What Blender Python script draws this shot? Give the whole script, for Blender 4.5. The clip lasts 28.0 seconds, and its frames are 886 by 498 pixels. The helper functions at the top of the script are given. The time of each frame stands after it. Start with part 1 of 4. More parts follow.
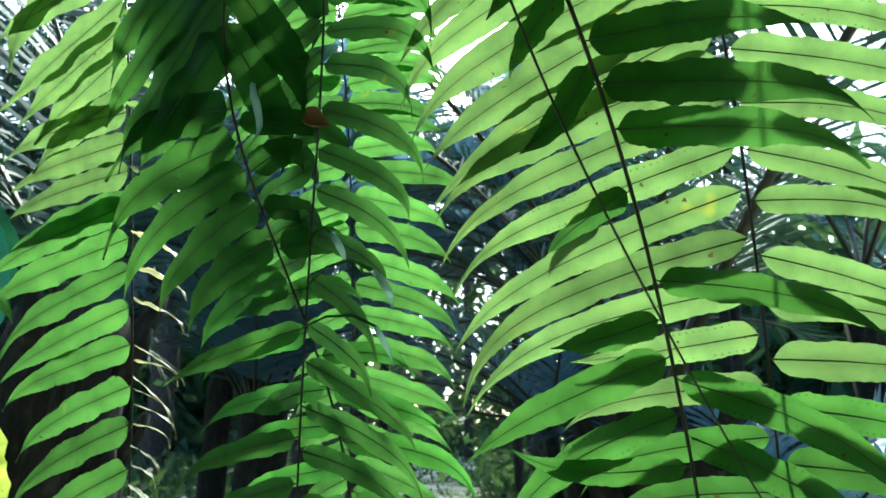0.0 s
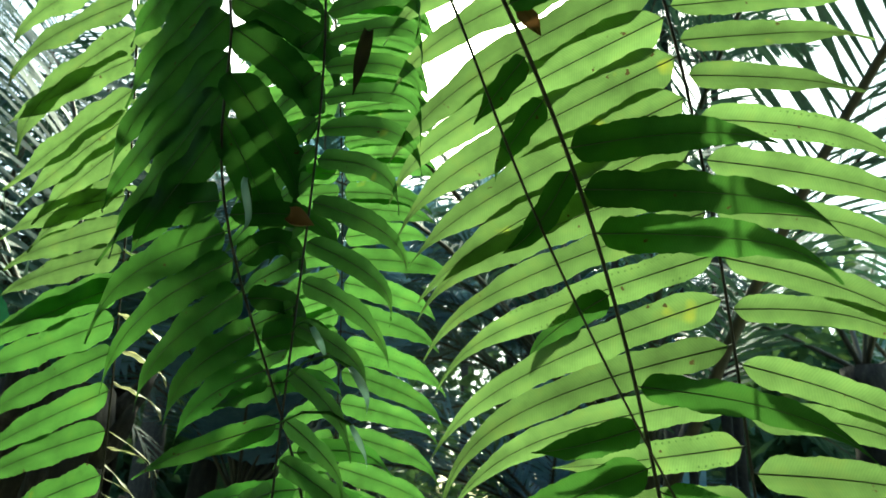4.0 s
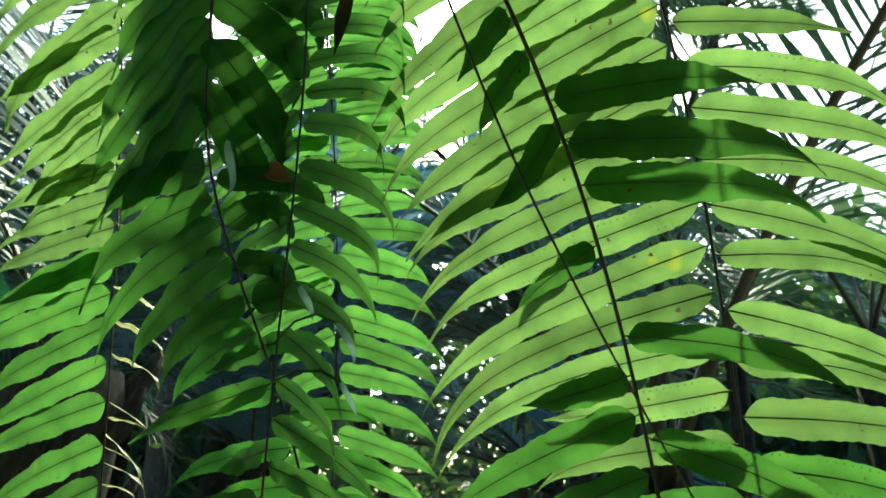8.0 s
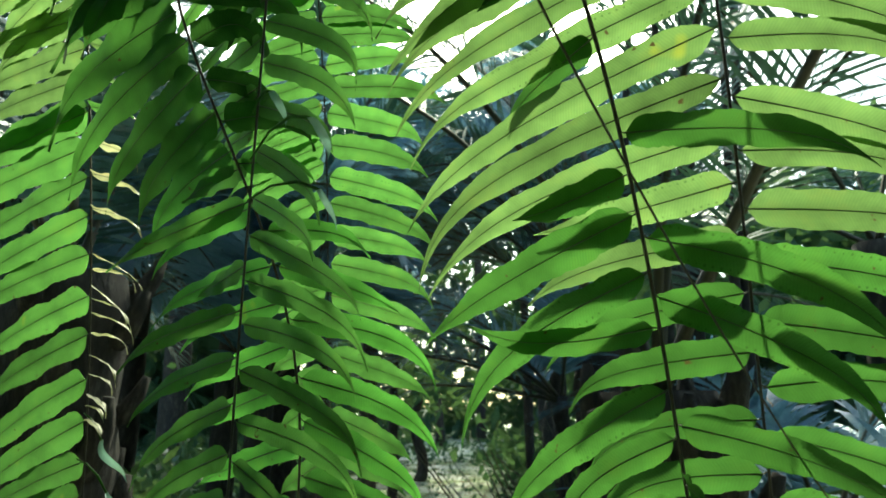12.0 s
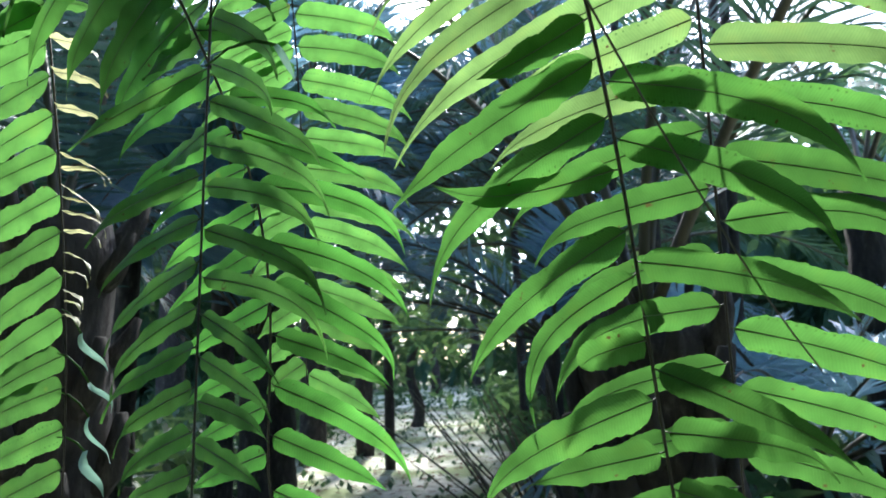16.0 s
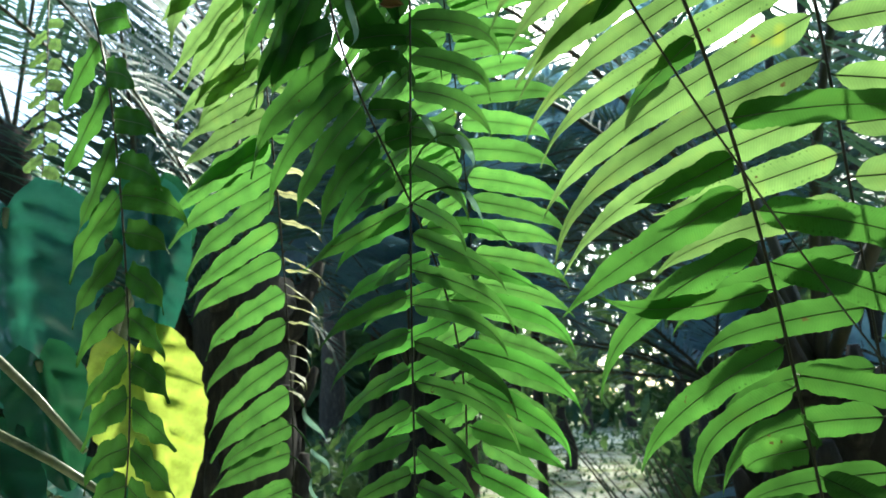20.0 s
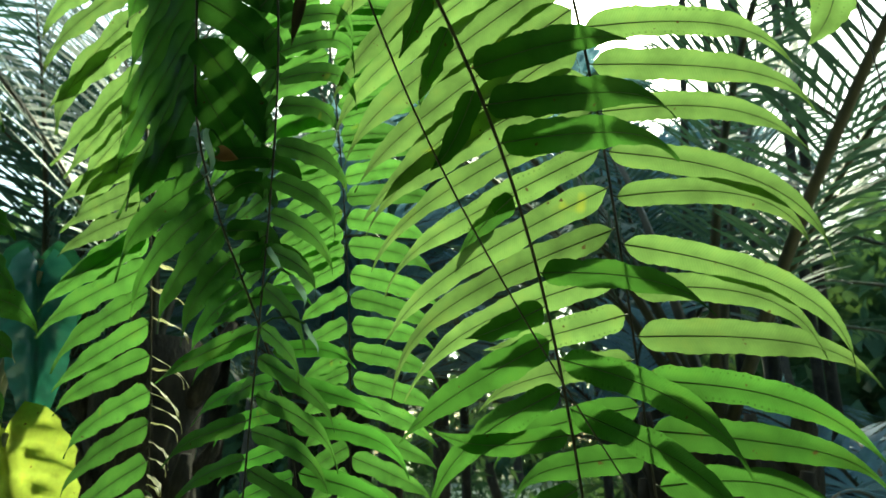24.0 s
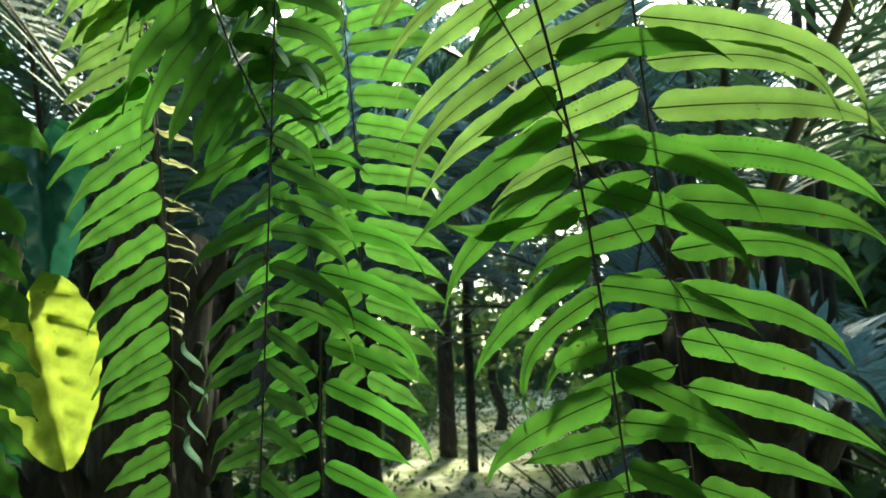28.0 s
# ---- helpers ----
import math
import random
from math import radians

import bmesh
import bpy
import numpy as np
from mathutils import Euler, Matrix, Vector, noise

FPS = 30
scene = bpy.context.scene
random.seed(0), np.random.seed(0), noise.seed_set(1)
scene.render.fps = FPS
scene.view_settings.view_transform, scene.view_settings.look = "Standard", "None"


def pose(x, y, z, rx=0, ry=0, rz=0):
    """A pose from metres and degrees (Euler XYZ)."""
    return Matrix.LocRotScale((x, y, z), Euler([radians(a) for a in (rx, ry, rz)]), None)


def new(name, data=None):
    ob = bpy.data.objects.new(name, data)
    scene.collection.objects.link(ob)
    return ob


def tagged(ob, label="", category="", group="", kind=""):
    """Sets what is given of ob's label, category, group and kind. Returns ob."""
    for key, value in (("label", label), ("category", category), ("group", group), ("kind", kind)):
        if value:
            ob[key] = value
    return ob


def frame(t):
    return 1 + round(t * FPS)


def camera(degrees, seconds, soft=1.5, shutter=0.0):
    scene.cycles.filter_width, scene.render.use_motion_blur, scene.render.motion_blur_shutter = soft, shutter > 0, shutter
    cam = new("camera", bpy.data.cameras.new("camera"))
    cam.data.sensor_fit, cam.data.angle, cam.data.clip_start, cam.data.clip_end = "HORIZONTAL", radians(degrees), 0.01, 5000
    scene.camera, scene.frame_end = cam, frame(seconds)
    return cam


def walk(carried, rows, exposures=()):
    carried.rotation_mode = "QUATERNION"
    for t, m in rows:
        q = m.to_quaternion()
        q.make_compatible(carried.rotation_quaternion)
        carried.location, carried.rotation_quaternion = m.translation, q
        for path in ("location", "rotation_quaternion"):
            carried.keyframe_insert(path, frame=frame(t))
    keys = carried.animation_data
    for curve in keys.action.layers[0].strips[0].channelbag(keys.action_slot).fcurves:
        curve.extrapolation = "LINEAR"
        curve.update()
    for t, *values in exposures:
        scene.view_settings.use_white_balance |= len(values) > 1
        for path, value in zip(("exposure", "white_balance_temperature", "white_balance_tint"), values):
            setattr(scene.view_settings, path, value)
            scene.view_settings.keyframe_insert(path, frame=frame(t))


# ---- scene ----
cam = camera(71.0, 28.0, 1.6)
METRES, EYE, TILT, LEAN, TURN = 0.65, 1.4, 16.0, 0.0, 0.0
ROWS = [
    (0.0, 0.0, 0.0, 0.0, 0.0, 0.0, -0.0),
    (0.5, 0.0044, 0.0008, -0.007, -0.1, -0.18, -0.19),
    (1.0, 0.0016, 0.0078, -0.0158, -0.48, -0.12, -0.66),
    (1.5, 0.0048, 0.0159, -0.0263, -0.53, -0.13, -0.08),
    (2.0, 0.0071, 0.0119, -0.0292, -1.1, 3.17, -0.87),
    (2.5, 0.0083, 0.0005, -0.0113, -0.92, 5.22, -0.96),
    (3.0, 0.0089, -0.0038, -0.0013, -0.52, 5.76, -1.19),
    (3.5, 0.0125, -0.0033, 0.0105, -0.41, 6.68, -1.68),
    (4.0, 0.0185, -0.0042, 0.0195, -0.14, 7.34, -1.72),
    (4.5, 0.0172, -0.0077, 0.0279, 0.2, 8.46, -2.05),
    (6.5, 0.0214, -0.0122, 0.0341, 0.35, 8.46, -1.39),
    (7.0, 0.0277, -0.0005, 0.0228, 0.39, 7.63, -1.03),
    (7.5, 0.0338, 0.0089, 0.0105, 0.29, 6.63, -0.59),
    (8.0, 0.0402, -0.0007, -0.0055, 0.51, 5.49, -0.14),
    (8.5, 0.0348, 0.006, -0.0241, 0.31, 4.58, 0.04),
    (9.0, 0.0466, 0.0096, -0.0412, 0.31, 3.75, 0.28),
    (9.5, 0.0489, 0.0115, -0.0581, 0.34, 2.81, 0.54),
    (10.0, 0.0557, 0.0208, -0.0735, 0.4, 1.82, 0.4),
    (10.5, 0.0589, 0.0254, -0.0846, 0.96, 0.87, 0.91),
    (11.0, 0.055, 0.0267, -0.095, 1.13, 0.19, 1.04),
    (11.5, 0.0556, 0.0367, -0.1125, 0.95, -0.86, 0.96),
    (12.0, 0.0603, 0.0477, -0.1258, 1.03, -1.39, 0.69),
    (12.5, 0.061, 0.0407, -0.1382, 1.12, -2.32, 1.23),
    (15.0, 0.0667, 0.0667, -0.2239, -0.46, -5.56, 1.77),
    (15.5, 0.0749, 0.0577, -0.2238, -0.25, -5.71, 2.33),
    (16.0, 0.0851, 0.0415, -0.2216, 0.16, -5.75, 2.29),
    (16.5, 0.0851, 0.0347, -0.219, 1.75, -5.69, 2.79),
    (17.0, 0.0781, 0.0148, -0.2027, 4.29, -5.15, 3.97),
    (17.5, 0.0784, -0.0076, -0.1935, 6.59, -4.83, 4.66),
    (18.0, 0.0751, -0.0224, -0.185, 8.05, -4.52, 4.32),
    (18.5, 0.0697, -0.0353, -0.177, 9.96, -4.32, 4.96),
    (19.0, 0.0666, -0.0496, -0.1615, 11.91, -3.72, 5.51),
    (19.5, 0.0683, -0.0656, -0.1396, 12.95, -2.51, 5.26),
    (20.0, 0.0684, -0.0759, -0.1252, 13.28, -1.64, 4.96),
    (20.5, 0.0818, -0.0763, -0.1087, 12.84, -0.74, 4.6),
    (21.0, 0.0991, -0.0717, -0.0975, 12.1, -0.16, 4.2),
    (21.5, 0.107, -0.0667, -0.084, 11.55, 0.21, 4.22),
    (22.0, 0.1186, -0.07, -0.0755, 10.58, 1.03, 3.51),
    (22.5, 0.1479, -0.0776, -0.0604, 9.64, 1.47, 3.14),
    (24.5, 0.2074, -0.1042, -0.0181, 7.43, 2.71, 3.02),
    (25.0, 0.1906, -0.1153, -0.0094, 8.43, 3.06, 3.09),
    (25.5, 0.1735, -0.1174, -0.014, 8.86, 2.68, 2.93),
    (26.0, 0.1674, -0.1141, -0.0274, 8.85, 2.03, 3.14),
    (26.5, 0.1645, -0.1015, -0.0454, 9.01, 1.08, 3.44),
    (27.0, 0.1679, -0.1026, -0.0771, 8.74, -0.76, 3.49),
    (27.5, 0.1657, -0.1045, -0.1219, 8.4, -2.42, 4.21),
    (28.0, 0.1788, -0.1075, -0.1825, 7.53, -5.03, 4.32),
]
# seconds, stops, kelvin, tint
LIGHTNESS = [(0, 2.2, 6000, -8), (2, 2.1, 5600, -13), (3, 1.95, 6000, -16), (3.6, 1.85, 7050, -17), (7, 1.86, 7000, -20), (11, 2.05, 7700, -12), (12.5, 1.93, 6600, -14), (15, 2.4, 6000, 10), (18, 2.4, 5600, 8), (20, 2.27, 6450, -6), (21, 2.15, 6800, -14), (22.5, 2.1, 7300, -17), (25, 1.75, 7850, -22), (26.5, 1.75, 7850, -22), (28, 2.0, 8250, -20)]
walk(cam, [(t, pose(0, 0, EYE, TILT, LEAN, TURN) @ pose(METRES * x, METRES * y, METRES * z, 90 + pitch, roll, yaw)) for t, x, y, z, yaw, pitch, roll in ROWS], LIGHTNESS)

cam.data.dof.use_dof, cam.data.dof.focus_distance, cam.data.dof.aperture_fstop = True, 0.5, 13.0

# ---- light ----
world = bpy.data.worlds.new("sky_world")
scene.world = world
world.use_nodes = True
wn, wl = world.node_tree.nodes, world.node_tree.links
sky = wn.new("ShaderNodeTexSky")
sky.sky_type, sky.sun_disc = "NISHITA", False
SUN_EL, SUN_AZ = 44.0, 3.0  # height and turn to the right of straight ahead
sky.sun_elevation, sky.sun_rotation = radians(SUN_EL), radians(SUN_AZ)
sky.dust_density, sky.ozone_density = 3.0, 3.0
wn["Background"].inputs["Strength"].default_value = 0.15
wl.new(sky.outputs["Color"], wn["Background"].inputs["Color"])
sun = new("sun", bpy.data.lights.new("sun", "SUN"))
sun.data.energy, sun.data.angle, sun.data.color = 2.7, radians(5.0), (1.0, 0.95, 0.84)
sun.rotation_euler = (radians(SUN_EL - 90), 0, radians(-SUN_AZ))


# ---- materials ----
# spacing of the side nerves, how they slant, how dark they are, and the width of the thick middle
FINE, BROAD = (0.0019, 0.45, 0.06, 0.007), (0.058, 0.9, 0.26, 0.03)


def material(name):
    m = bpy.data.materials.new(name)
    m.use_nodes = True
    return m, m.node_tree.nodes, m.node_tree.links


def ramp_node(n, stops):
    r = n.new("ShaderNodeValToRGB")
    while len(r.color_ramp.elements) < len(stops):
        r.color_ramp.elements.new(0.5)
    for e, (p, c) in zip(r.color_ramp.elements, stops):
        e.position, e.color = p, (*c, 1.0)
    return r


def noise_node(n, l, scale, detail=4.0, vector=None, rough=0.55):
    t = n.new("ShaderNodeTexNoise")
    t.inputs["Scale"].default_value, t.inputs["Detail"].default_value, t.inputs["Roughness"].default_value = scale, detail, rough
    if vector is not None:
        l.new(vector, t.inputs["Vector"])
    return t


def bump_node(n, l, height, strength, distance):
    b = n.new("ShaderNodeBump")
    b.inputs["Strength"].default_value, b.inputs["Distance"].default_value = strength, distance
    l.new(height, b.inputs["Height"])
    return b


def mix_node(n, l, fac, a, b, blend="MIX"):
    m = n.new("ShaderNodeMix")
    m.data_type, m.blend_type = "RGBA", blend
    if isinstance(fac, (int, float)):
        m.inputs["Factor"].default_value = fac
    else:
        l.new(fac, m.inputs["Factor"])
    for sock, v in (("A", a), ("B", b)):
        s = [i for i in m.inputs if i.name == sock and i.type == "RGBA"][0]
        if isinstance(v, tuple):
            s.default_value = (*v, 1.0)
        else:
            l.new(v, s)
    return [o for o in m.outputs if o.type == "RGBA"][0]


def maths(n, l, op, a, b=None, c=None):
    m = n.new("ShaderNodeMath")
    m.operation = op
    for i, v in enumerate((a, b, c)):
        if v is None:
            continue
        if isinstance(v, (int, float)):
            m.inputs[i].default_value = v
        else:
            l.new(v, m.inputs[i])
    return m.outputs[0]


def leaf_material(name, dark, light, glow, through_light, rough, spot=None, vein_scale=0.0, yellow=None, nerves=None, sheen=0.5, hues=(0.488, 0.508), sheen_tint=(1.0, 1.0, 1.0)):
    """A leaf: green skin with gloss, and light that comes through it."""
    m, n, l = material(name)
    out = n["Material Output"]
    p = n["Principled BSDF"]
    info = n.new("ShaderNodeObjectInfo")
    geo = n.new("ShaderNodeNewGeometry")
    co = n.new("ShaderNodeTexCoord")
    big = noise_node(n, l, 14.0, 3.0, co.outputs["Object"])
    r = ramp_node(n, [(0.3, dark), (0.7, light)])
    l.new(big.outputs["Fac"], r.inputs["Fac"])
    hsv = n.new("ShaderNodeHueSaturation")
    math_n = n.new("ShaderNodeMapRange")
    math_n.inputs["To Min"].default_value, math_n.inputs["To Max"].default_value = 0.8, 1.2
    l.new(info.outputs["Random"], math_n.inputs["Value"])
    l.new(math_n.outputs["Result"], hsv.inputs["Value"])
    hue = n.new("ShaderNodeMapRange")
    hue.inputs["To Min"].default_value, hue.inputs["To Max"].default_value = hues
    l.new(geo.outputs["Random Per Island"], hue.inputs["Value"])
    l.new(hue.outputs["Result"], hsv.inputs["Hue"])
    l.new(r.outputs["Color"], hsv.inputs["Color"])
    skin = hsv.outputs["Color"]
    patch = noise_node(n, l, 38.0, 5.0, co.outputs["Object"], 0.6)
    glow_r = ramp_node(n, [(0.28, tuple(c * 0.62 for c in glow)), (0.55, glow), (0.8, (glow[0] * 1.35, glow[1] * 1.12, glow[2]))])
    l.new(patch.outputs["Fac"], glow_r.inputs["Fac"])
    hsv2 = n.new("ShaderNodeHueSaturation")
    l.new(math_n.outputs["Result"], hsv2.inputs["Value"])
    l.new(hue.outputs["Result"], hsv2.inputs["Hue"])
    l.new(glow_r.outputs["Color"], hsv2.inputs["Color"])
    lit = hsv2.outputs["Color"]
    height = None
    if nerves:
        # fine side nerves slanting from the midrib, and a thicker blade beside it
        uv = n.new("ShaderNodeUVMap")
        uv.uv_map = "blade"
        sep = n.new("ShaderNodeSeparateXYZ")
        l.new(uv.outputs["UV"], sep.inputs["Vector"])
        off = maths(n, l, "ABSOLUTE", sep.outputs["Y"])
        run = maths(n, l, "SUBTRACT", sep.outputs["X"], maths(n, l, "MULTIPLY", off, nerves[1]))
        wob = noise_node(n, l, 160.0, 2.0, co.outputs["Object"])
        run = maths(n, l, "MULTIPLY_ADD", wob.outputs["Fac"], 0.0009, run)
        height = maths(n, l, "SINE", maths(n, l, "MULTIPLY", run, 2 * math.pi / nerves[0]))
        fine = maths(n, l, "MULTIPLY_ADD", height, nerves[2], 1.0 - 0.5 * nerves[2])
        body = n.new("ShaderNodeMapRange")
        body.inputs["From Max"].default_value = nerves[3]
        body.inputs["To Min"].default_value, body.inputs["To Max"].default_value = 0.74, 1.06
        l.new(off, body.inputs["Value"])
        fine = maths(n, l, "MULTIPLY", fine, body.outputs["Result"])
        lit = mix_node(n, l, 1.0, lit, fine, "MULTIPLY")
        if nerves is FINE:
            # small dark spore dots in a row inside the margin, on some of the leaflets
            cell = maths(n, l, "SUBTRACT", maths(n, l, "FRACT", maths(n, l, "DIVIDE", sep.outputs["X"], 0.0046)), 0.5)
            along = maths(n, l, "MULTIPLY", cell, 0.0046)
            across = maths(n, l, "SUBTRACT", off, 0.0088)
            far = maths(n, l, "SQRT", maths(n, l, "ADD", maths(n, l, "MULTIPLY", along, along), maths(n, l, "MULTIPLY", across, across)))
            some = noise_node(n, l, 55.0, 2.0, co.outputs["Object"])
            size = maths(n, l, "MULTIPLY_ADD", some.outputs["Fac"], 0.0042, -0.0015)
            dot = maths(n, l, "LESS_THAN", far, maths(n, l, "MINIMUM", size, 0.0008))
            dot = maths(n, l, "MULTIPLY", dot, maths(n, l, "GREATER_THAN", info.outputs["Random"], 0.88))
            lit = mix_node(n, l, maths(n, l, "MULTIPLY", dot, 0.5), lit, (0.01, 0.02, 0.004))
    if yellow:
        y = noise_node(n, l, 24.0, 2.0, co.outputs["Object"])
        yr = ramp_node(n, [(0.70, (0, 0, 0)), (0.80, (1, 1, 1))])
        l.new(y.outputs["Fac"], yr.inputs["Fac"])
        skin = mix_node(n, l, yr.outputs["Color"], skin, yellow)
        lit = mix_node(n, l, yr.outputs["Color"], lit, yellow)
    if spot:
        s = noise_node(n, l, 130.0, 2.0, co.outputs["Object"])
        sr = ramp_node(n, [(0.72, (0, 0, 0)), (0.76, (1, 1, 1))])
        l.new(s.outputs["Fac"], sr.inputs["Fac"])
        skin = mix_node(n, l, sr.outputs["Color"], skin, spot)
        lit = mix_node(n, l, sr.outputs["Color"], lit, spot)
    l.new(skin, p.inputs["Base Color"])
    p.inputs["Roughness"].default_value, p.inputs["Specular IOR Level"].default_value = rough, sheen
    p.inputs["Specular Tint"].default_value = (*sheen_tint, 1.0)
    if vein_scale:
        w = noise_node(n, l, vein_scale, 3.0, co.outputs["Object"], 0.65)
        b = bump_node(n, l, w.outputs["Fac"] if height is None else maths(n, l, "MULTIPLY_ADD", height, 0.12, w.outputs["Fac"]), 0.4, 0.0012)
        l.new(b.outputs["Normal"], p.inputs["Normal"])
    tr = n.new("ShaderNodeBsdfTranslucent")
    l.new(lit, tr.inputs["Color"])
    mix = n.new("ShaderNodeMixShader")
    mix.inputs["Fac"].default_value = through_light
    l.new(p.outputs["BSDF"], mix.inputs[1])
    l.new(tr.outputs["BSDF"], mix.inputs[2])
    l.new(mix.outputs["Shader"], out.inputs["Surface"])
    return m


def rough_material(name, stops, scale, rough, bump, distance, stretch=(1, 1, 1), detail=6.0, second=None):
    """Bark, soil, litter: two scales of noise in the colour, and relief."""
    m, n, l = material(name)
    p = n["Principled BSDF"]
    co = n.new("ShaderNodeTexCoord")
    mp = n.new("ShaderNodeMapping")
    mp.inputs["Scale"].default_value = stretch
    l.new(co.outputs["Object"], mp.inputs["Vector"])
    a = noise_node(n, l, scale, detail, mp.outputs["Vector"], 0.65)
    r = ramp_node(n, stops)
    l.new(a.outputs["Fac"], r.inputs["Fac"])
    colour = r.outputs["Color"]
    b2 = noise_node(n, l, scale * 0.13, 3.0, mp.outputs["Vector"])
    if second:
        rr = ramp_node(n, [(0.42, (0, 0, 0)), (0.6, (1, 1, 1))])
        l.new(b2.outputs["Fac"], rr.inputs["Fac"])
        colour = mix_node(n, l, rr.outputs["Color"], colour, second)
    l.new(colour, p.inputs["Base Color"])
    p.inputs["Roughness"].default_value = rough
    bn = bump_node(n, l, a.outputs["Fac"], bump, distance)
    l.new(bn.outputs["Normal"], p.inputs["Normal"])
    return m


SPOT = (0.05, 0.035, 0.012)
# One fern leaf in lit and shaded copies; sun and shade are in the colours.
FERN = leaf_material("mid_fern_leaf", (0.02, 0.08, 0.012), (0.035, 0.13, 0.018), (0.088, 0.230, 0.046), 0.7, 0.42, SPOT, 420.0, (0.28, 0.30, 0.03), FINE)
FERN_LIT = leaf_material("lit_fern_leaf", (0.02, 0.09, 0.016), (0.035, 0.14, 0.024), (0.095, 0.30, 0.048), 0.72, 0.4, SPOT, 420.0, (0.28, 0.30, 0.03), FINE)
FERN_SUNLIT = leaf_material("sunlit_fern_leaf", (0.03, 0.09, 0.014), (0.05, 0.14, 0.020), (0.124, 0.222, 0.064), 0.72, 0.42, SPOT, 420.0, (0.30, 0.32, 0.03), FINE, hues=(0.482, 0.510))
FERN_SHADED = leaf_material("shaded_fern_leaf", (0.012, 0.065, 0.010), (0.025, 0.10, 0.014), (0.056, 0.155, 0.028), 0.66, 0.55, SPOT, 420.0, None, FINE, sheen=0.2)
# Backlight on edge-on leaflets, put into a pale yellow colour.
FERN_BACKLIT = leaf_material("backlit_fern_leaf", (0.30, 0.31, 0.14), (0.48, 0.48, 0.27), (0.50, 0.51, 0.27), 0.6, 0.4, SPOT, 420.0, None, FINE)
# The blue sheen tint of the palms stands in for reflected sky.
PALM = leaf_material("palm_leaf", (0.04, 0.09, 0.08), (0.085, 0.16, 0.145), (0.08, 0.18, 0.085), 0.16, 0.45, vein_scale=60.0, sheen=0.3, sheen_tint=(0.5, 0.72, 1.0))
BUSH = leaf_material("bush_leaf", (0.03, 0.07, 0.05), (0.06, 0.12, 0.08), (0.12, 0.22, 0.06), 0.25, 0.5, sheen=0.15)
AROID = leaf_material("aroid_leaf", (0.02, 0.085, 0.07), (0.04, 0.13, 0.11), (0.04, 0.20, 0.085), 0.42, 0.2, vein_scale=25.0, nerves=BROAD)
# Yellow leaf; its glow colour is raised to carry strong sun.
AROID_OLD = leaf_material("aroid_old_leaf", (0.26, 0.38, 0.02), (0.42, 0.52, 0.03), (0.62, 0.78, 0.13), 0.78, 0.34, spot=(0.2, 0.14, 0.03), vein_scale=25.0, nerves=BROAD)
# Glossy leaf; the blue of its sky sheen is put into the colour.
AROID_SKY = leaf_material("aroid_sky_sheen_leaf", (0.035, 0.13, 0.16), (0.08, 0.21, 0.25), (0.04, 0.22, 0.14), 0.4, 0.16, vein_scale=25.0, nerves=BROAD, sheen=0.8)
DRY = leaf_material("dry_leaf", (0.05, 0.028, 0.012), (0.16, 0.085, 0.035), (0.12, 0.06, 0.02), 0.35, 0.7, vein_scale=90.0)
DRY_DARK = leaf_material("dark_dry_leaf", (0.02, 0.016, 0.008), (0.05, 0.036, 0.018), (0.02, 0.022, 0.006), 0.4, 0.7, vein_scale=90.0)
RIB = rough_material("fern_stalk", [(0.3, (0.012, 0.010, 0.006)), (0.7, (0.035, 0.026, 0.014))], 300.0, 0.5, 0.4, 0.0004)
MIDRIB = rough_material("leaf_midrib", [(0.3, (0.012, 0.028, 0.006)), (0.7, (0.024, 0.045, 0.010))], 300.0, 0.5, 0.3, 0.0003)
PETIOLE = rough_material("palm_stalk", [(0.3, (0.02, 0.02, 0.012)), (0.7, (0.07, 0.06, 0.03))], 18.0, 0.5, 0.4, 0.004, (1, 1, 0.2))
BARK = rough_material("palm_bark", [(0.3, (0.006, 0.005, 0.004)), (0.55, (0.03, 0.025, 0.022)), (0.75, (0.10, 0.085, 0.075))], 22.0, 0.85, 0.9, 0.02, (1, 1, 0.35))
GROUND = rough_material("forest_floor", [(0.3, (0.26, 0.26, 0.20)), (0.5, (0.54, 0.53, 0.44)), (0.7, (0.74, 0.72, 0.62))], 9.0, 0.95, 0.8, 0.03, second=(0.22, 0.27, 0.12))
# Palm leaf copy with the blue of reflected sky in its base colour.
PALM_SKY = leaf_material("sky_sheen_palm_leaf", (0.11, 0.20, 0.28), (0.21, 0.33, 0.44), (0.20, 0.36, 0.42), 0.38, 0.26, vein_scale=60.0, sheen=0.9, sheen_tint=(0.5, 0.72, 1.0))
# Pale colour paints the sky's glint on turned leaflet tips.
SKY_GLINT = leaf_material("sky_glint_fern_leaf", (0.16, 0.28, 0.27), (0.28, 0.42, 0.41), (0.20, 0.36, 0.28), 0.4, 0.26, sheen=0.8)
STEM = rough_material("aroid_stalk", [(0.3, (0.10, 0.13, 0.06)), (0.7, (0.30, 0.30, 0.20))], 40.0, 0.35, 0.2, 0.001)


# ---- mesh helpers ----
def part(name, bm, mats, parent=None, label="", smooth=True):
    """Links a bmesh as one mesh object under a thing or a part."""
    me = bpy.data.meshes.new(name)
    bm.to_mesh(me)
    bm.free()
    return mesh_object(name, me, mats, parent, label, smooth)


def mesh_object(name, me, mats, parent=None, label="", smooth=True):
    for m in mats if isinstance(mats, (list, tuple)) else [mats]:
        me.materials.append(m)
    if smooth:
        me.shade_smooth()
    ob = new(name, me)
    if parent is not None:
        ob.parent = parent
    if label:
        ob["label"] = label
    return ob


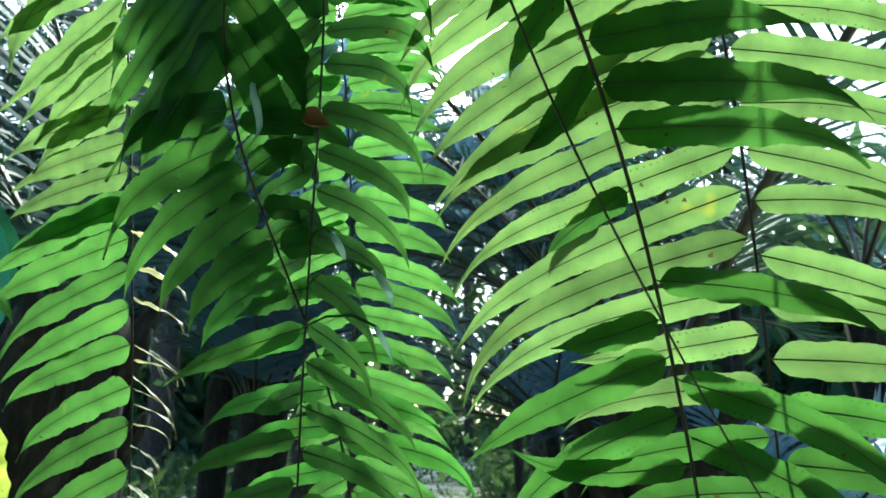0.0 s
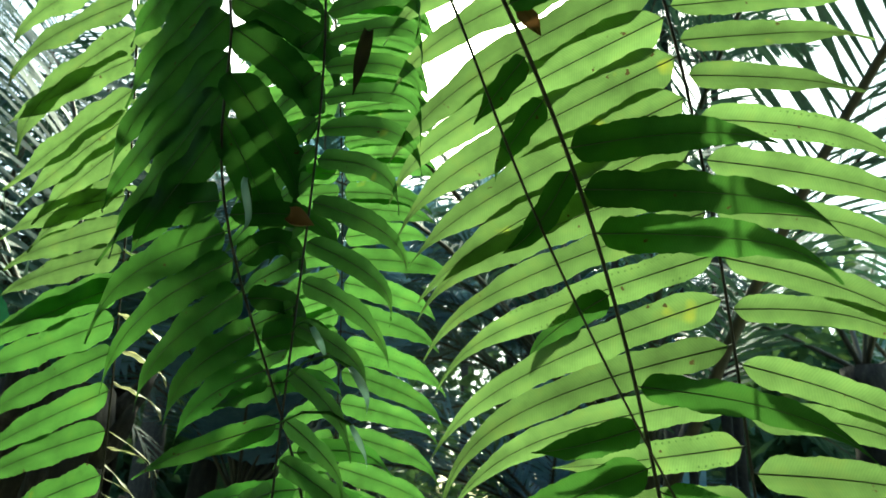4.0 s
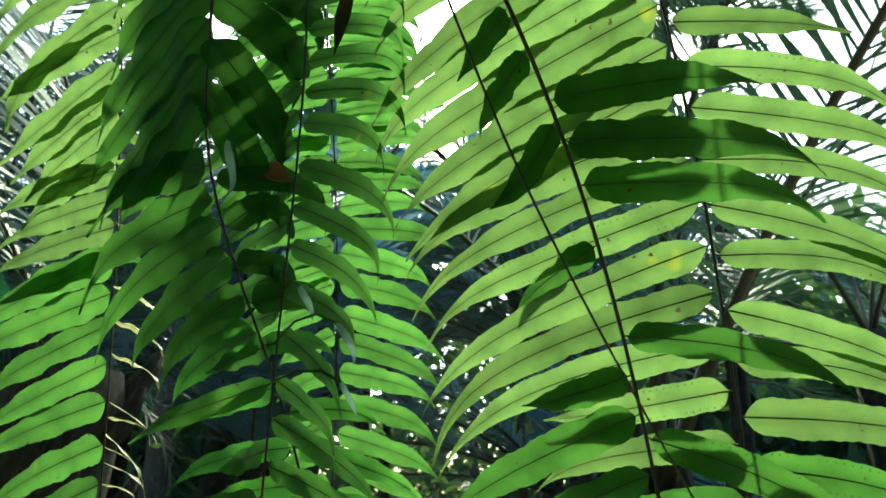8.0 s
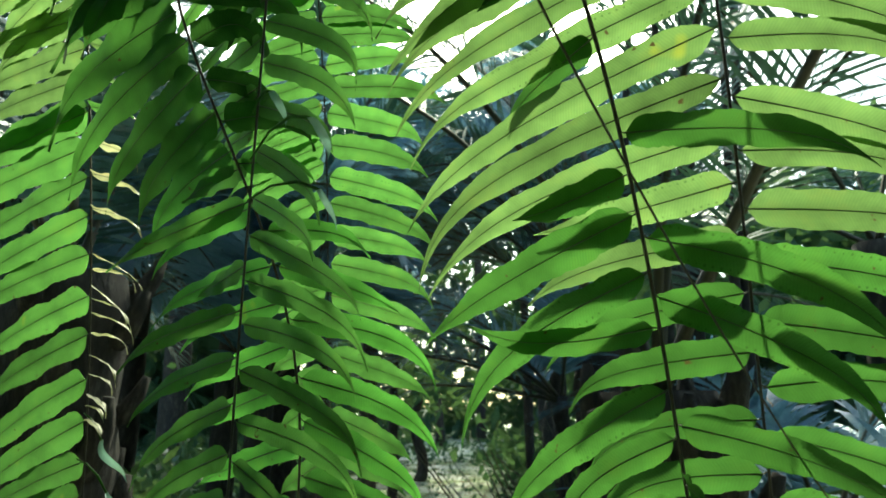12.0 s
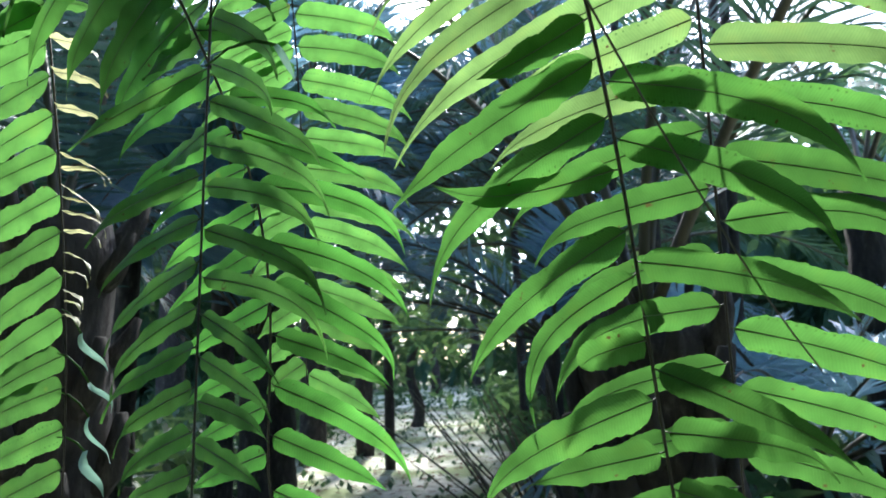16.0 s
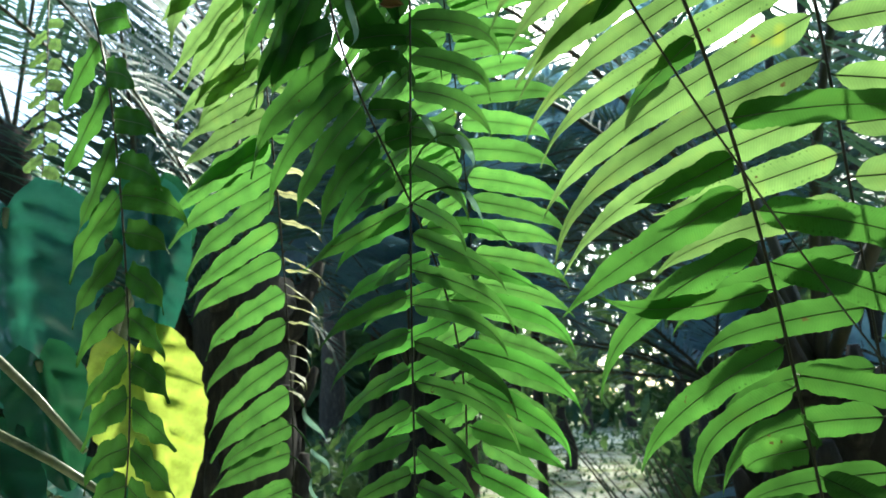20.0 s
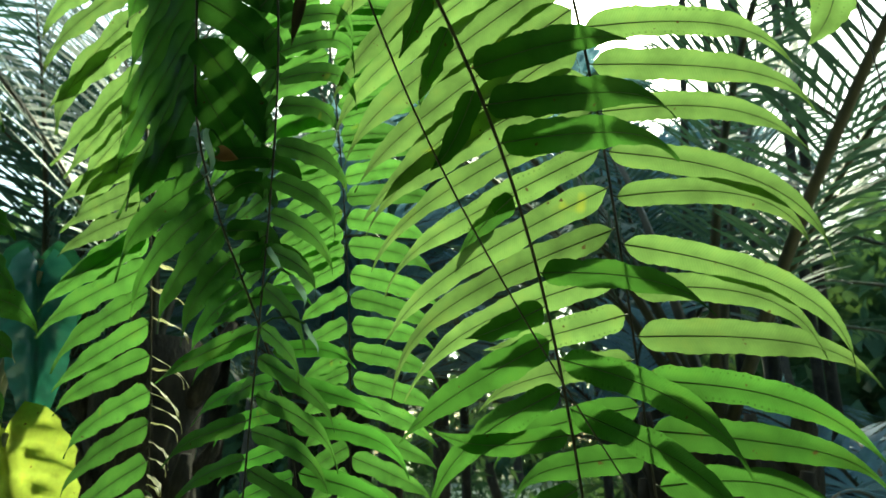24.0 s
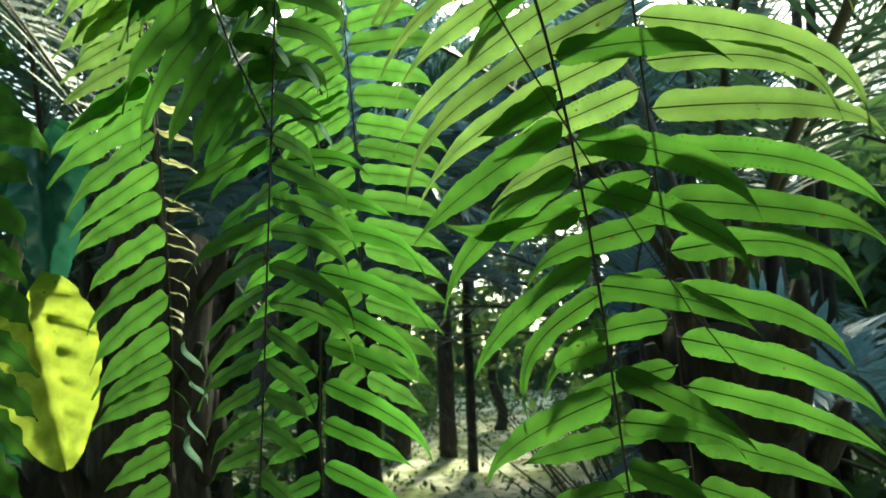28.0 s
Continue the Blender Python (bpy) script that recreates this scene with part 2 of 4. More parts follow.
def raw(name, verts, faces, mats, parent=None, label="", slots=None, smooth=True):
    me = bpy.data.meshes.new(name)
    me.from_pydata([tuple(v) for v in verts], [], faces)
    ob = mesh_object(name, me, mats, parent, label, smooth)
    if slots is not None:
        me.polygons.foreach_set("material_index", slots)
    return ob


def anchor(name, place=(0, 0, 0)):
    ob = new(name)
    ob.location = place
    ob.empty_display_size = 0.05
    return ob


def lay_flat(ob, flat):
    layer = ob.data.uv_layers.new(name="blade")
    layer.data.foreach_set("uv", [q for lp in ob.data.loops for q in flat[lp.vertex_index]])


def tube(points, radii, sides=6):
    """Vertices and faces of a round stalk along points."""
    verts, faces = [], []
    pts = [Vector(p) for p in points]
    for i, p in enumerate(pts):
        d = (pts[min(i + 1, len(pts) - 1)] - pts[max(i - 1, 0)]).normalized()
        a = d.cross(Vector((0.31, 0.87, 0.38))).normalized()
        b = d.cross(a)
        for k in range(sides):
            w = 2 * math.pi * k / sides
            verts.append(p + (a * math.cos(w) + b * math.sin(w)) * radii[i])
    for i in range(len(pts) - 1):
        for k in range(sides):
            k2 = (k + 1) % sides
            faces.append((i * sides + k, i * sides + k2, (i + 1) * sides + k2, (i + 1) * sides + k))
    faces.append(tuple(range(sides))[::-1])
    faces.append(tuple((len(pts) - 1) * sides + k for k in range(sides)))
    return verts, faces


def profile(u, knots):
    for (a, p), (b, q) in zip(knots, knots[1:]):
        if u <= b:
            return p + (q - p) * (u - a) / (b - a)
    return knots[-1][1]


# ---- fern fronds ----
POINTED = [(0, 0.0), (0.02, 0.45), (0.045, 0.80), (0.09, 0.97), (0.2, 1.0), (0.45, 0.98), (0.62, 0.86), (0.75, 0.60), (0.85, 0.32), (0.91, 0.15), (0.955, 0.075), (1.0, 0.012)]
BLUNT = [(0, 0.0), (0.03, 0.55), (0.1, 0.93), (0.3, 1.0), (0.6, 1.0), (0.8, 0.92), (0.93, 0.68), (0.98, 0.4), (1.0, 0.05)]


def pinna(base, length, az, el, arch, width, along, parent, rng, twist=0.0, leaf=None):
    """One leaflet: a wavy blade with a rounded foot and a drawn-out tip, and its dark midrib."""
    c = Vector((math.cos(radians(el)) * math.cos(radians(az)), math.cos(radians(el)) * math.sin(radians(az)), math.sin(radians(el))))
    up = (Vector((0, 0, 1)) - c * c.z).normalized()
    shape = BLUNT if width > 0.42 * length else POINTED
    steps, half = 44, (-1.0, -0.52, 0.0, 0.52, 1.0)
    verts, faces, blade = [], [], []
    phase, wave, curl = rng.uniform(0, 6.3), rng.uniform(0.03, 0.07), rng.uniform(-0.10, 0.10)
    fold, hook = rng.uniform(0.05, 0.16), max(0.0, min(1.0, arch / 0.08)) * rng.uniform(0.15, 0.75)
    stalk = min(0.0035, 0.05 * length)
    mids, shares = [], []
    for i in range(steps + 1):
        u = i / steps
        u = u * u * (3 - 2 * u) * 0.35 + u * 0.65
        lift = 4 * arch * length * u * (1 - u) * (1.0 + 0.35 * (2 * u - 1))
        lift += hook * length * u ** 5 * (1 - u)
        mids.append(Vector(base) + c * (stalk + (length - stalk) * u) + up * lift)
        shares.append(u)
    for i, u in enumerate(shares):
        d = (mids[min(i + 1, steps)] - mids[max(i - 1, 0)]).normalized()
        side = (along - d * along.dot(d)).normalized()
        nor = d.cross(side).normalized()
        turn = radians(twist) + curl * (u - 0.3) * 2
        s2 = side * math.cos(turn) + nor * math.sin(turn)
        n2 = nor * math.cos(turn) - side * math.sin(turn)
        w = width * 0.5 * profile(u, shape)
        for h in half:
            edge = 1 + (wave * math.sin(u * 21 + phase + h * 2.3) + 0.6 * wave * math.sin(u * 43 + phase * 2 - h) + 0.5 * rng.uniform(-wave, wave)) * abs(h) + (0.022 * (-1) ** i if abs(h) == 1 else 0.0)
            ripple = math.sin(u * 17 + phase + h) * width * 0.06 * abs(h)
            blade.append((u * length, w * h))
            verts.append(mids[i] + s2 * (w * h * edge) + n2 * (fold * w * abs(h) + ripple))
    k = len(half)
    for i in range(steps):
        for j in range(k - 1):
            faces.append((i * k + j, i * k + j + 1, (i + 1) * k + j + 1, (i + 1) * k + j))
    ob = raw("pinna", verts, faces, leaf, parent)
    lay_flat(ob, blade)
    rib_pts = [Vector(base)] + mids[::2][:-1]
    rv, rf = tube(rib_pts, [0.00054 * (1 - 0.75 * i / (len(rib_pts) - 1)) for i in range(len(rib_pts))], 4)
    raw("midrib", rv, rf, MIDRIB, ob)
    return ob


def stalk_at(cx, cy, z):
    u = (z - 1.5) / 0.2
    return Vector((sum(q * u ** k for k, q in enumerate(cx)), sum(q * u ** k for k, q in enumerate(cy)), z))


CROWN = Vector((-0.02, -0.12, 2.42))


def fern_frond(label, cx, cy, low, high, thick, left, right, seed, leaf, twist=0.0, twist_right=None, upper=None, change=1.6, right_leaf=None):
    """A hanging frond: its stalk from the crown overhead down to the tip, and its leaflets."""
    rng = random.Random(seed)
    root = anchor("fern_frond", CROWN)
    tagged(root, label, "fern frond", "hanging fern fronds")
    zs = [low + (high - low) * i / 26 for i in range(27)]
    pts = [stalk_at(cx, cy, z) for z in zs]
    top, d = pts[-1], (pts[-1] - pts[-3]).normalized()
    rise = (CROWN - top).length
    h1, h2 = top + d * rise * 0.45, CROWN + Vector((0, 0, 0.25 * rise)) + (top - CROWN) * 0.25
    for i in range(1, 13):
        t = i / 12
        pts.append(top * (1 - t) ** 3 + h1 * 3 * t * (1 - t) ** 2 + h2 * 3 * t * t * (1 - t) + CROWN * t ** 3)
    radii = [thick * (0.35 + 0.65 * i / (len(pts) - 1)) for i in range(len(pts))]
    v, f = tube([p - CROWN for p in pts], radii, 6)
    raw("rachis", v, f, RIB, root)
    for side, rows in (("L", left), ("R", right)):
        for z, length, az, el, arch, width in rows:
            along = (stalk_at(cx, cy, z + 0.02) - stalk_at(cx, cy, z - 0.02)).normalized()
            tw = twist if side == "L" or twist_right is None else twist_right
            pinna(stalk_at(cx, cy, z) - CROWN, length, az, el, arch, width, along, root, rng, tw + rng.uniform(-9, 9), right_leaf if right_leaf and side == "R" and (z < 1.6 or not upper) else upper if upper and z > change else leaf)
    return root


def curled_tips(root, rows, seed):
    """Narrow curled leaflets that hang from a frond, coloured pale to stand for sky glints."""
    rng = random.Random(seed)
    for foot, top, tip, width in rows:
        foot, top, tip = (Vector(q) - CROWN for q in (foot, top, tip))
        d, verts, faces, n = tip - top, [], [], 14
        side = d.cross(Vector((0, 1, 0.15))).normalized()
        nor = d.cross(side).normalized()
        bow, spin = rng.uniform(0.04, 0.1) * rng.choice((-1, 1)), rng.uniform(-0.5, 0.5)
        for i in range(n + 1):
            u = i / n
            a = spin + 1.1 * (u - 0.4)
            w = width * 0.5 * (0.55 + 0.45 * math.sin(math.pi * min(1, u * 1.15))) * (1 - u ** 4 * 0.9)
            m = top + d * u + side * (d.length * bow * math.sin(math.pi * u) * (1 + 0.4 * u)) + nor * (0.12 * d.length * math.sin(2.2 * math.pi * u))
            s2, n2 = side * math.cos(a) + nor * math.sin(a), nor * math.cos(a) - side * math.sin(a)
            for h in (-1.0, -0.4, 0.4, 1.0):
                verts.append(m + s2 * (w * h * (1 + rng.uniform(-0.08, 0.08))) + n2 * (0.5 * w * h * h))
        for i in range(n):
            for j in range(3):
                faces.append((i * 4 + j, i * 4 + j + 1, i * 4 + j + 5, i * 4 + j + 4))
        raw("curled_leaflet", verts, faces, SKY_GLINT, root, "curled leaflet with a sky glint in its colour")
        if (top - foot).length > 0.004:
            sag = Vector((0, 0, 0.12 * (top - foot).length))
            v, f = tube([foot, foot.lerp(top, 0.33) + sag, foot.lerp(top, 0.7) + sag, top], [0.0006, 0.0009, 0.0011, 0.001], 5)
            raw("leaflet_stalk", v, f, FERN, root)


# Each leaflet: height of its foot on the stalk, length, turn, rise, arch, width.
F1_LEFT_UPPER = (
    (1.725, 0.068, 126, -25, 0.02, 0.0206),
    (1.694, 0.074, 123, -36, 0.08, 0.0211),
    (1.643, 0.083, 133, -35, -0.11, 0.0203),
    (1.556, 0.083, 136, -30, 0.08, 0.0195),
    (1.469, 0.085, 143, -9, -0.03, 0.0208),
    (1.445, 0.169, 150, -25, 0.04, 0.0262),
    (1.41, 0.167, 150, -39, 0.13, 0.0225),
    (1.376, 0.125, 156, 5, -0.09, 0.0176),
    (1.342, 0.139, 152, -39, 0.08, 0.0216),)
F1_LEFT_LOWER = (
    (1.316, 0.119, 139, -50, 0.2, 0.0178),
    (1.277, 0.043, 150, -20, 0.05, 0.0197),
    (1.245, 0.134, 150, -33, 0.08, 0.0232),
    (1.216, 0.09, 145, -16, 0.01, 0.0186),
    (1.182, 0.085, 145, -18, 0.01, 0.0186),
    (1.148, 0.079, 145, -20, 0.01, 0.0186),
    (1.114, 0.074, 145, -22, 0.01, 0.0186),
    (1.08, 0.068, 145, -24, 0.01, 0.0186),)
F1_LEFT = F1_LEFT_UPPER + F1_LEFT_LOWER
F1_RIGHT = (
    (1.786, 0.117, -47, -20, 0.07, 0.0197),
    (1.76, 0.113, -48, -17, 0.02, 0.0193),
    (1.657, 0.137, -32, -16, 0.06, 0.0265),
    (1.628, 0.164, -34, -26, 0.07, 0.0265),
    (1.597, 0.151, -35, -25, 0.08, 0.0255),
    (1.495, 0.136, -34, -23, 0.08, 0.0206),
    (1.431, 0.147, -28, -35, 0.11, 0.0224),
    (1.396, 0.138, -21, -39, 0.1, 0.0211),
    (1.322, 0.115, -36, -23, 0.07, 0.0198),
    (1.29, 0.082, -101, -3, 0, 0.0177),
    (1.261, 0.105, -36, -29, 0.04, 0.0178),
    (1.227, 0.083, -30, -16, 0.08, 0.0179),
    (1.197, 0.087, -60, -12, 0.05, 0.0173),
    (1.163, 0.082, -60, -14, 0.05, 0.0173),
    (1.129, 0.076, -60, -16, 0.05, 0.0173),
    (1.095, 0.071, -60, -18, 0.05, 0.0173),)
# All leaflets take the copy with shade in its colour.
fern_frond('dark green shaded fern frond with long drooping pinnae', (0.1406, -0.0394, -0.0183, -0.0032, 0.0004), (0.405, -0.0298, -0.0133), 1.070, 1.796, 0.0021, F1_LEFT, F1_RIGHT, 40, FERN_SHADED, 0, None)
F2_LEFT_UPPER = (
    (1.846, 0.225, 155, -16, 0.1, 0.0409),
    (1.815, 0.233, 155, -22, 0.11, 0.0396),
    (1.785, 0.248, 156, -28, 0.09, 0.0398),
    (1.754, 0.253, 156, -28, 0.08, 0.0386),
    (1.721, 0.248, 156, -27, 0.07, 0.0387),
    (1.69, 0.24, 155, -25, 0.05, 0.0377),
    (1.664, 0.235, 155, -26, 0.05, 0.037),
    (1.635, 0.233, 155, -22, 0.07, 0.0311),
    (1.607, 0.231, 155, -23, 0.08, 0.0253),
    (1.578, 0.223, 154, -22, 0.07, 0.0247),
    (1.549, 0.235, 155, -26, 0.08, 0.025),
    (1.519, 0.236, 154, -29, 0.13, 0.0245),
    (1.487, 0.229, 148, -20, 0.1, 0.0235),)
F2_LEFT_LOWER = (
    (1.457, 0.131, 148, -5, -0.01, 0.0223),
    (1.426, 0.143, 148, -12, 0.07, 0.0205),
    (1.395, 0.136, 148, -18, 0.08, 0.0205),
    (1.362, 0.12, 148, -17, 0.09, 0.0215),
    (1.325, 0.132, 133, -20, 0.12, 0.0181),
    (1.296, 0.123, 148, -28, 0.17, 0.0205),
    (1.263, 0.136, 134, -23, 0.09, 0.0168),
    (1.226, 0.12, 128, -17, 0.02, 0.0172),
    (1.192, 0.113, 128, -19, 0.02, 0.0172),
    (1.158, 0.106, 128, -21, 0.02, 0.0172),
    (1.124, 0.098, 128, -23, 0.02, 0.0172),
    (1.09, 0.091, 128, -25, 0.02, 0.0172),)
F2_LEFT = F2_LEFT_UPPER + F2_LEFT_LOWER
F2_RIGHT_UPPER = (
    (1.792, 0.138, -4, 6, 0.04, 0.025),
    (1.761, 0.156, -4, 1, 0.03, 0.0243),
    (1.733, 0.139, -4, -1, 0.04, 0.0231),
    (1.706, 0.121, -5, -9, 0.04, 0.0219),
    (1.673, 0.151, -4, -22, 0.13, 0.0238),
    (1.643, 0.159, -4, -23, 0.1, 0.0232),
    (1.606, 0.145, -4, -20, 0.13, 0.0211),
    (1.576, 0.167, -4, -35, 0.15, 0.0208),
    (1.542, 0.139, -5, -26, 0.19, 0.0189),
    (1.508, 0.17, -4, -38, 0.16, 0.021),
    (1.476, 0.134, -5, -27, 0.18, 0.0194),
    (1.442, 0.16, -1, -16, 0.1, 0.0242),)
F2_RIGHT_LOWER = (
    (1.413, 0.161, -1, -23, 0.12, 0.0224),
    (1.379, 0.172, 9, -17, 0.08, 0.0242),
    (1.343, 0.13, -5, -23, 0.21, 0.0207),
    (1.317, 0.125, -11, -32, 0.13, 0.0194),
    (1.283, 0.137, -16, -30, 0.1, 0.021),
    (1.249, 0.143, 1, -23, 0.06, 0.0196),
    (1.214, 0.108, -3, -23, 0.05, 0.0202),
    (1.18, 0.08, -8, -29, 0.08, 0.0208),
    (1.146, 0.075, -8, -31, 0.08, 0.0208),
    (1.112, 0.07, -8, -33, 0.08, 0.0208),
    (1.078, 0.065, -8, -35, 0.08, 0.0208),)
F2_RIGHT = F2_RIGHT_UPPER + F2_RIGHT_LOWER
# Sunlit colour copy above 1.42, shaded copy below.
fern_frond('bright backlit green fern frond with broad wavy pinnae', (0.2009, -0.0145, -0.0041, -0.0022, -0.0002), (0.3848, -0.036, 0.0018), 1.068, 1.856, 0.0017, F2_LEFT, F2_RIGHT, 41, FERN_SHADED, 0, None, FERN_SUNLIT, 1.42)
F3_LEFT = ()
F3_RIGHT = ()
fern_frond('thin bare dark fern runner without leaflets', (0.1035, -0.0982, 0.0168, 0.0067, -0.0001, -0.005), (0.3437, -0.036, 0.0081), 1.257, 1.758, 0.0013, F3_LEFT, F3_RIGHT, 42, FERN, 0, None)
D_LEFT_UPPER = (
    (1.935, 0.108, 131, -10, 0.13, 0.049),
    (1.901, 0.135, 140, -23, 0.07, 0.0465),
    (1.865, 0.165, 143, -32, 0.1, 0.0482),
    (1.829, 0.194, 146, -42, 0.13, 0.05),
    (1.788, 0.193, 147, -41, 0.05, 0.0483),
    (1.748, 0.188, 144, -44, 0.06, 0.0486),
    (1.71, 0.143, 146, -46, 0.03, 0.046),
    (1.644, 0.162, 150, -11, 0.15, 0.0361),
    (1.618, 0.176, 150, -26, 0.15, 0.0364),
    (1.594, 0.175, 147, -33, 0.16, 0.033),
    (1.569, 0.154, 142, -33, 0.13, 0.0322),
    (1.538, 0.138, 138, -29, 0.14, 0.0301),
    (1.509, 0.13, 139, -22, 0.11, 0.0294),)
D_LEFT_LOWER = (
    (1.468, 0.14, 142, -14, 0.07, 0.0204),
    (1.427, 0.149, 146, -13, 0.07, 0.0169),
    (1.402, 0.133, 142, -12, 0.06, 0.0165),
    (1.374, 0.136, 142, -15, 0.04, 0.0163),
    (1.349, 0.133, 141, -16, 0.03, 0.0168),
    (1.311, 0.131, 141, -16, 0.02, 0.0166),
    (1.273, 0.127, 139, -15, 0.02, 0.0159),
    (1.246, 0.124, 137, -18, 0.02, 0.0161),
    (1.216, 0.12, 136, -18, 0.02, 0.0163),
    (1.182, 0.113, 136, -20, 0.02, 0.0163),
    (1.148, 0.106, 136, -22, 0.02, 0.0163),
    (1.114, 0.098, 136, -24, 0.02, 0.0163),
    (1.08, 0.091, 136, -26, 0.02, 0.0163),)
D_LEFT = D_LEFT_UPPER + D_LEFT_LOWER
D_RIGHT_UPPER = (
    (1.914, 0.119, 15, -19, 0.22, 0.0383),
    (1.881, 0.124, 17, -30, 0.21, 0.0398),
    (1.848, 0.136, 20, -39, 0.2, 0.0414),
    (1.815, 0.133, 22, -53, 0.19, 0.0428),
    (1.768, 0.15, 25, -62, 0.09, 0.0398),
    (1.722, 0.139, 32, -66, 0.07, 0.0373),
    (1.632, 0.101, 19, -22, 0.28, 0.0233),
    (1.592, 0.056, 32, 1, 0.41, 0.0242),
    (1.563, 0.053, 36, -17, 0.22, 0.0225),
    (1.531, 0.07, 26, -10, 0.24, 0.0248),
    (1.499, 0.057, 32, -5, 0.14, 0.0186),
    (1.451, 0.078, 23, -10, 0.13, 0.0165),)
D_RIGHT_LOWER = (
    (1.427, 0.095, 20, -19, 0.04, 0.0169),
    (1.391, 0.115, 17, -26, 0.15, 0.0178),
    (1.353, 0.113, 18, -30, 0.11, 0.0181),
    (1.326, 0.108, 21, -39, 0.09, 0.0173),
    (1.291, 0.091, 21, -26, 0.05, 0.0159),
    (1.26, 0.118, 19, -38, 0.09, 0.0167),
    (1.228, 0.09, 22, -29, 0.02, 0.0162),
    (1.194, 0.085, 22, -31, 0.02, 0.0162),
    (1.16, 0.079, 22, -33, 0.02, 0.0162),
    (1.126, 0.074, 22, -35, 0.02, 0.0162),
    (1.092, 0.068, 22, -37, 0.02, 0.0162),)
D_RIGHT = D_RIGHT_UPPER + D_RIGHT_LOWER
# Shaded colour copy above 1.52, lit copy below.
bent_frond = fern_frond('dark green fern frond hanging in front of lighter ones', (-0.1128, -0.0886, -0.0088, 0.0371, 0.0017, -0.0069), (0.455, -0.0155), 1.070, 1.945, 0.0019, D_LEFT, D_RIGHT, 43, FERN_LIT, 0, None, FERN_SHADED, 1.52)
M_LEFT_UPPER = (
    (1.869, 0.106, 147, -11, 0.04, 0.0247),
    (1.821, 0.141, 153, -29, 0.04, 0.0247),
    (1.78, 0.155, 153, -38, 0.06, 0.0239),
    (1.734, 0.154, 153, -37, 0.06, 0.023),
    (1.707, 0.14, 150, -38, 0.06, 0.0224),
    (1.679, 0.125, 148, -33, 0.06, 0.022),
    (1.637, 0.105, 144, -25, 0.04, 0.0204),
    (1.602, 0.094, 142, -15, 0.05, 0.0199),
    (1.561, 0.115, 149, -18, 0.03, 0.0211),
    (1.554, 0.084, 136, -18, 0.08, 0.0194),
    (1.527, 0.082, 142, -15, 0.06, 0.0199),
    (1.501, 0.079, 149, -12, 0.03, 0.0205),
    (1.471, 0.131, 161, -18, 0.03, 0.0187),)
M_LEFT_LOWER = (
    (1.424, 0.063, 139, -13, 0.01, 0.0185),
    (1.394, 0.112, 158, -20, 0.07, 0.0164),
    (1.364, 0.103, 155, -25, 0.09, 0.016),
    (1.336, 0.105, 153, -32, 0.1, 0.017),
    (1.308, 0.099, 151, -34, 0.11, 0.0165),
    (1.284, 0.098, 152, -28, 0.08, 0.0157),
    (1.261, 0.09, 149, -29, 0.08, 0.0154),
    (1.237, 0.084, 147, -29, 0.08, 0.0146),
    (1.215, 0.077, 146, -23, 0.05, 0.0145),
    (1.181, 0.072, 146, -25, 0.05, 0.0145),
    (1.147, 0.068, 146, -27, 0.05, 0.0145),
    (1.113, 0.063, 146, -29, 0.05, 0.0145),
    (1.079, 0.059, 146, -31, 0.05, 0.0145),)
M_LEFT = M_LEFT_UPPER + M_LEFT_LOWER
M_RIGHT_UPPER = (
    (1.839, 0.12, -25, -37, 0.3, 0.0201),
    (1.811, 0.121, -24, -34, 0.24, 0.0201),
    (1.783, 0.123, -24, -36, 0.19, 0.0201),
    (1.752, 0.126, -24, -37, 0.23, 0.0196),
    (1.722, 0.123, -23, -34, 0.18, 0.0191),
    (1.693, 0.115, -27, -40, 0.16, 0.0187),
    (1.653, 0.127, -25, -41, 0.11, 0.0198),
    (1.617, 0.12, -27, -44, 0.11, 0.0186),
    (1.582, 0.119, -29, -41, 0.1, 0.0174),
    (1.546, 0.099, -32, -39, 0.1, 0.0162),
    (1.511, 0.098, -34, -45, 0.09, 0.0149),
    (1.475, 0.091, -36, -42, 0.09, 0.0137),
    (1.447, 0.114, -25, -35, 0.06, 0.0154),)
M_RIGHT_LOWER = (
    (1.415, 0.116, -24, -33, 0.1, 0.0155),
    (1.386, 0.105, -26, -29, 0.11, 0.0144),
    (1.357, 0.112, -25, -33, 0.09, 0.0134),
    (1.326, 0.108, -25, -30, 0.13, 0.013),
    (1.303, 0.084, -34, -31, 0.05, 0.0115),
    (1.278, 0.077, -36, -28, 0.05, 0.0114),
    (1.253, 0.07, -37, -17, 0.05, 0.0118),
    (1.231, 0.067, -39, -18, 0.03, 0.0117),
    (1.197, 0.063, -39, -20, 0.03, 0.0117),
    (1.163, 0.059, -39, -22, 0.03, 0.0117),
    (1.129, 0.055, -39, -24, 0.03, 0.0117),
    (1.095, 0.051, -39, -26, 0.03, 0.0117),)
M_RIGHT = M_RIGHT_UPPER + M_RIGHT_LOWER
straight_frond = fern_frond('straight hanging fern frond with dark shaded pinnae', (-0.1019, -0.0021, 0.0054, -0.0016, -0.0008), (0.4577, 0.011, -0.0135), 1.069, 1.879, 0.0017, M_LEFT, M_RIGHT, 44, FERN, 0, None)
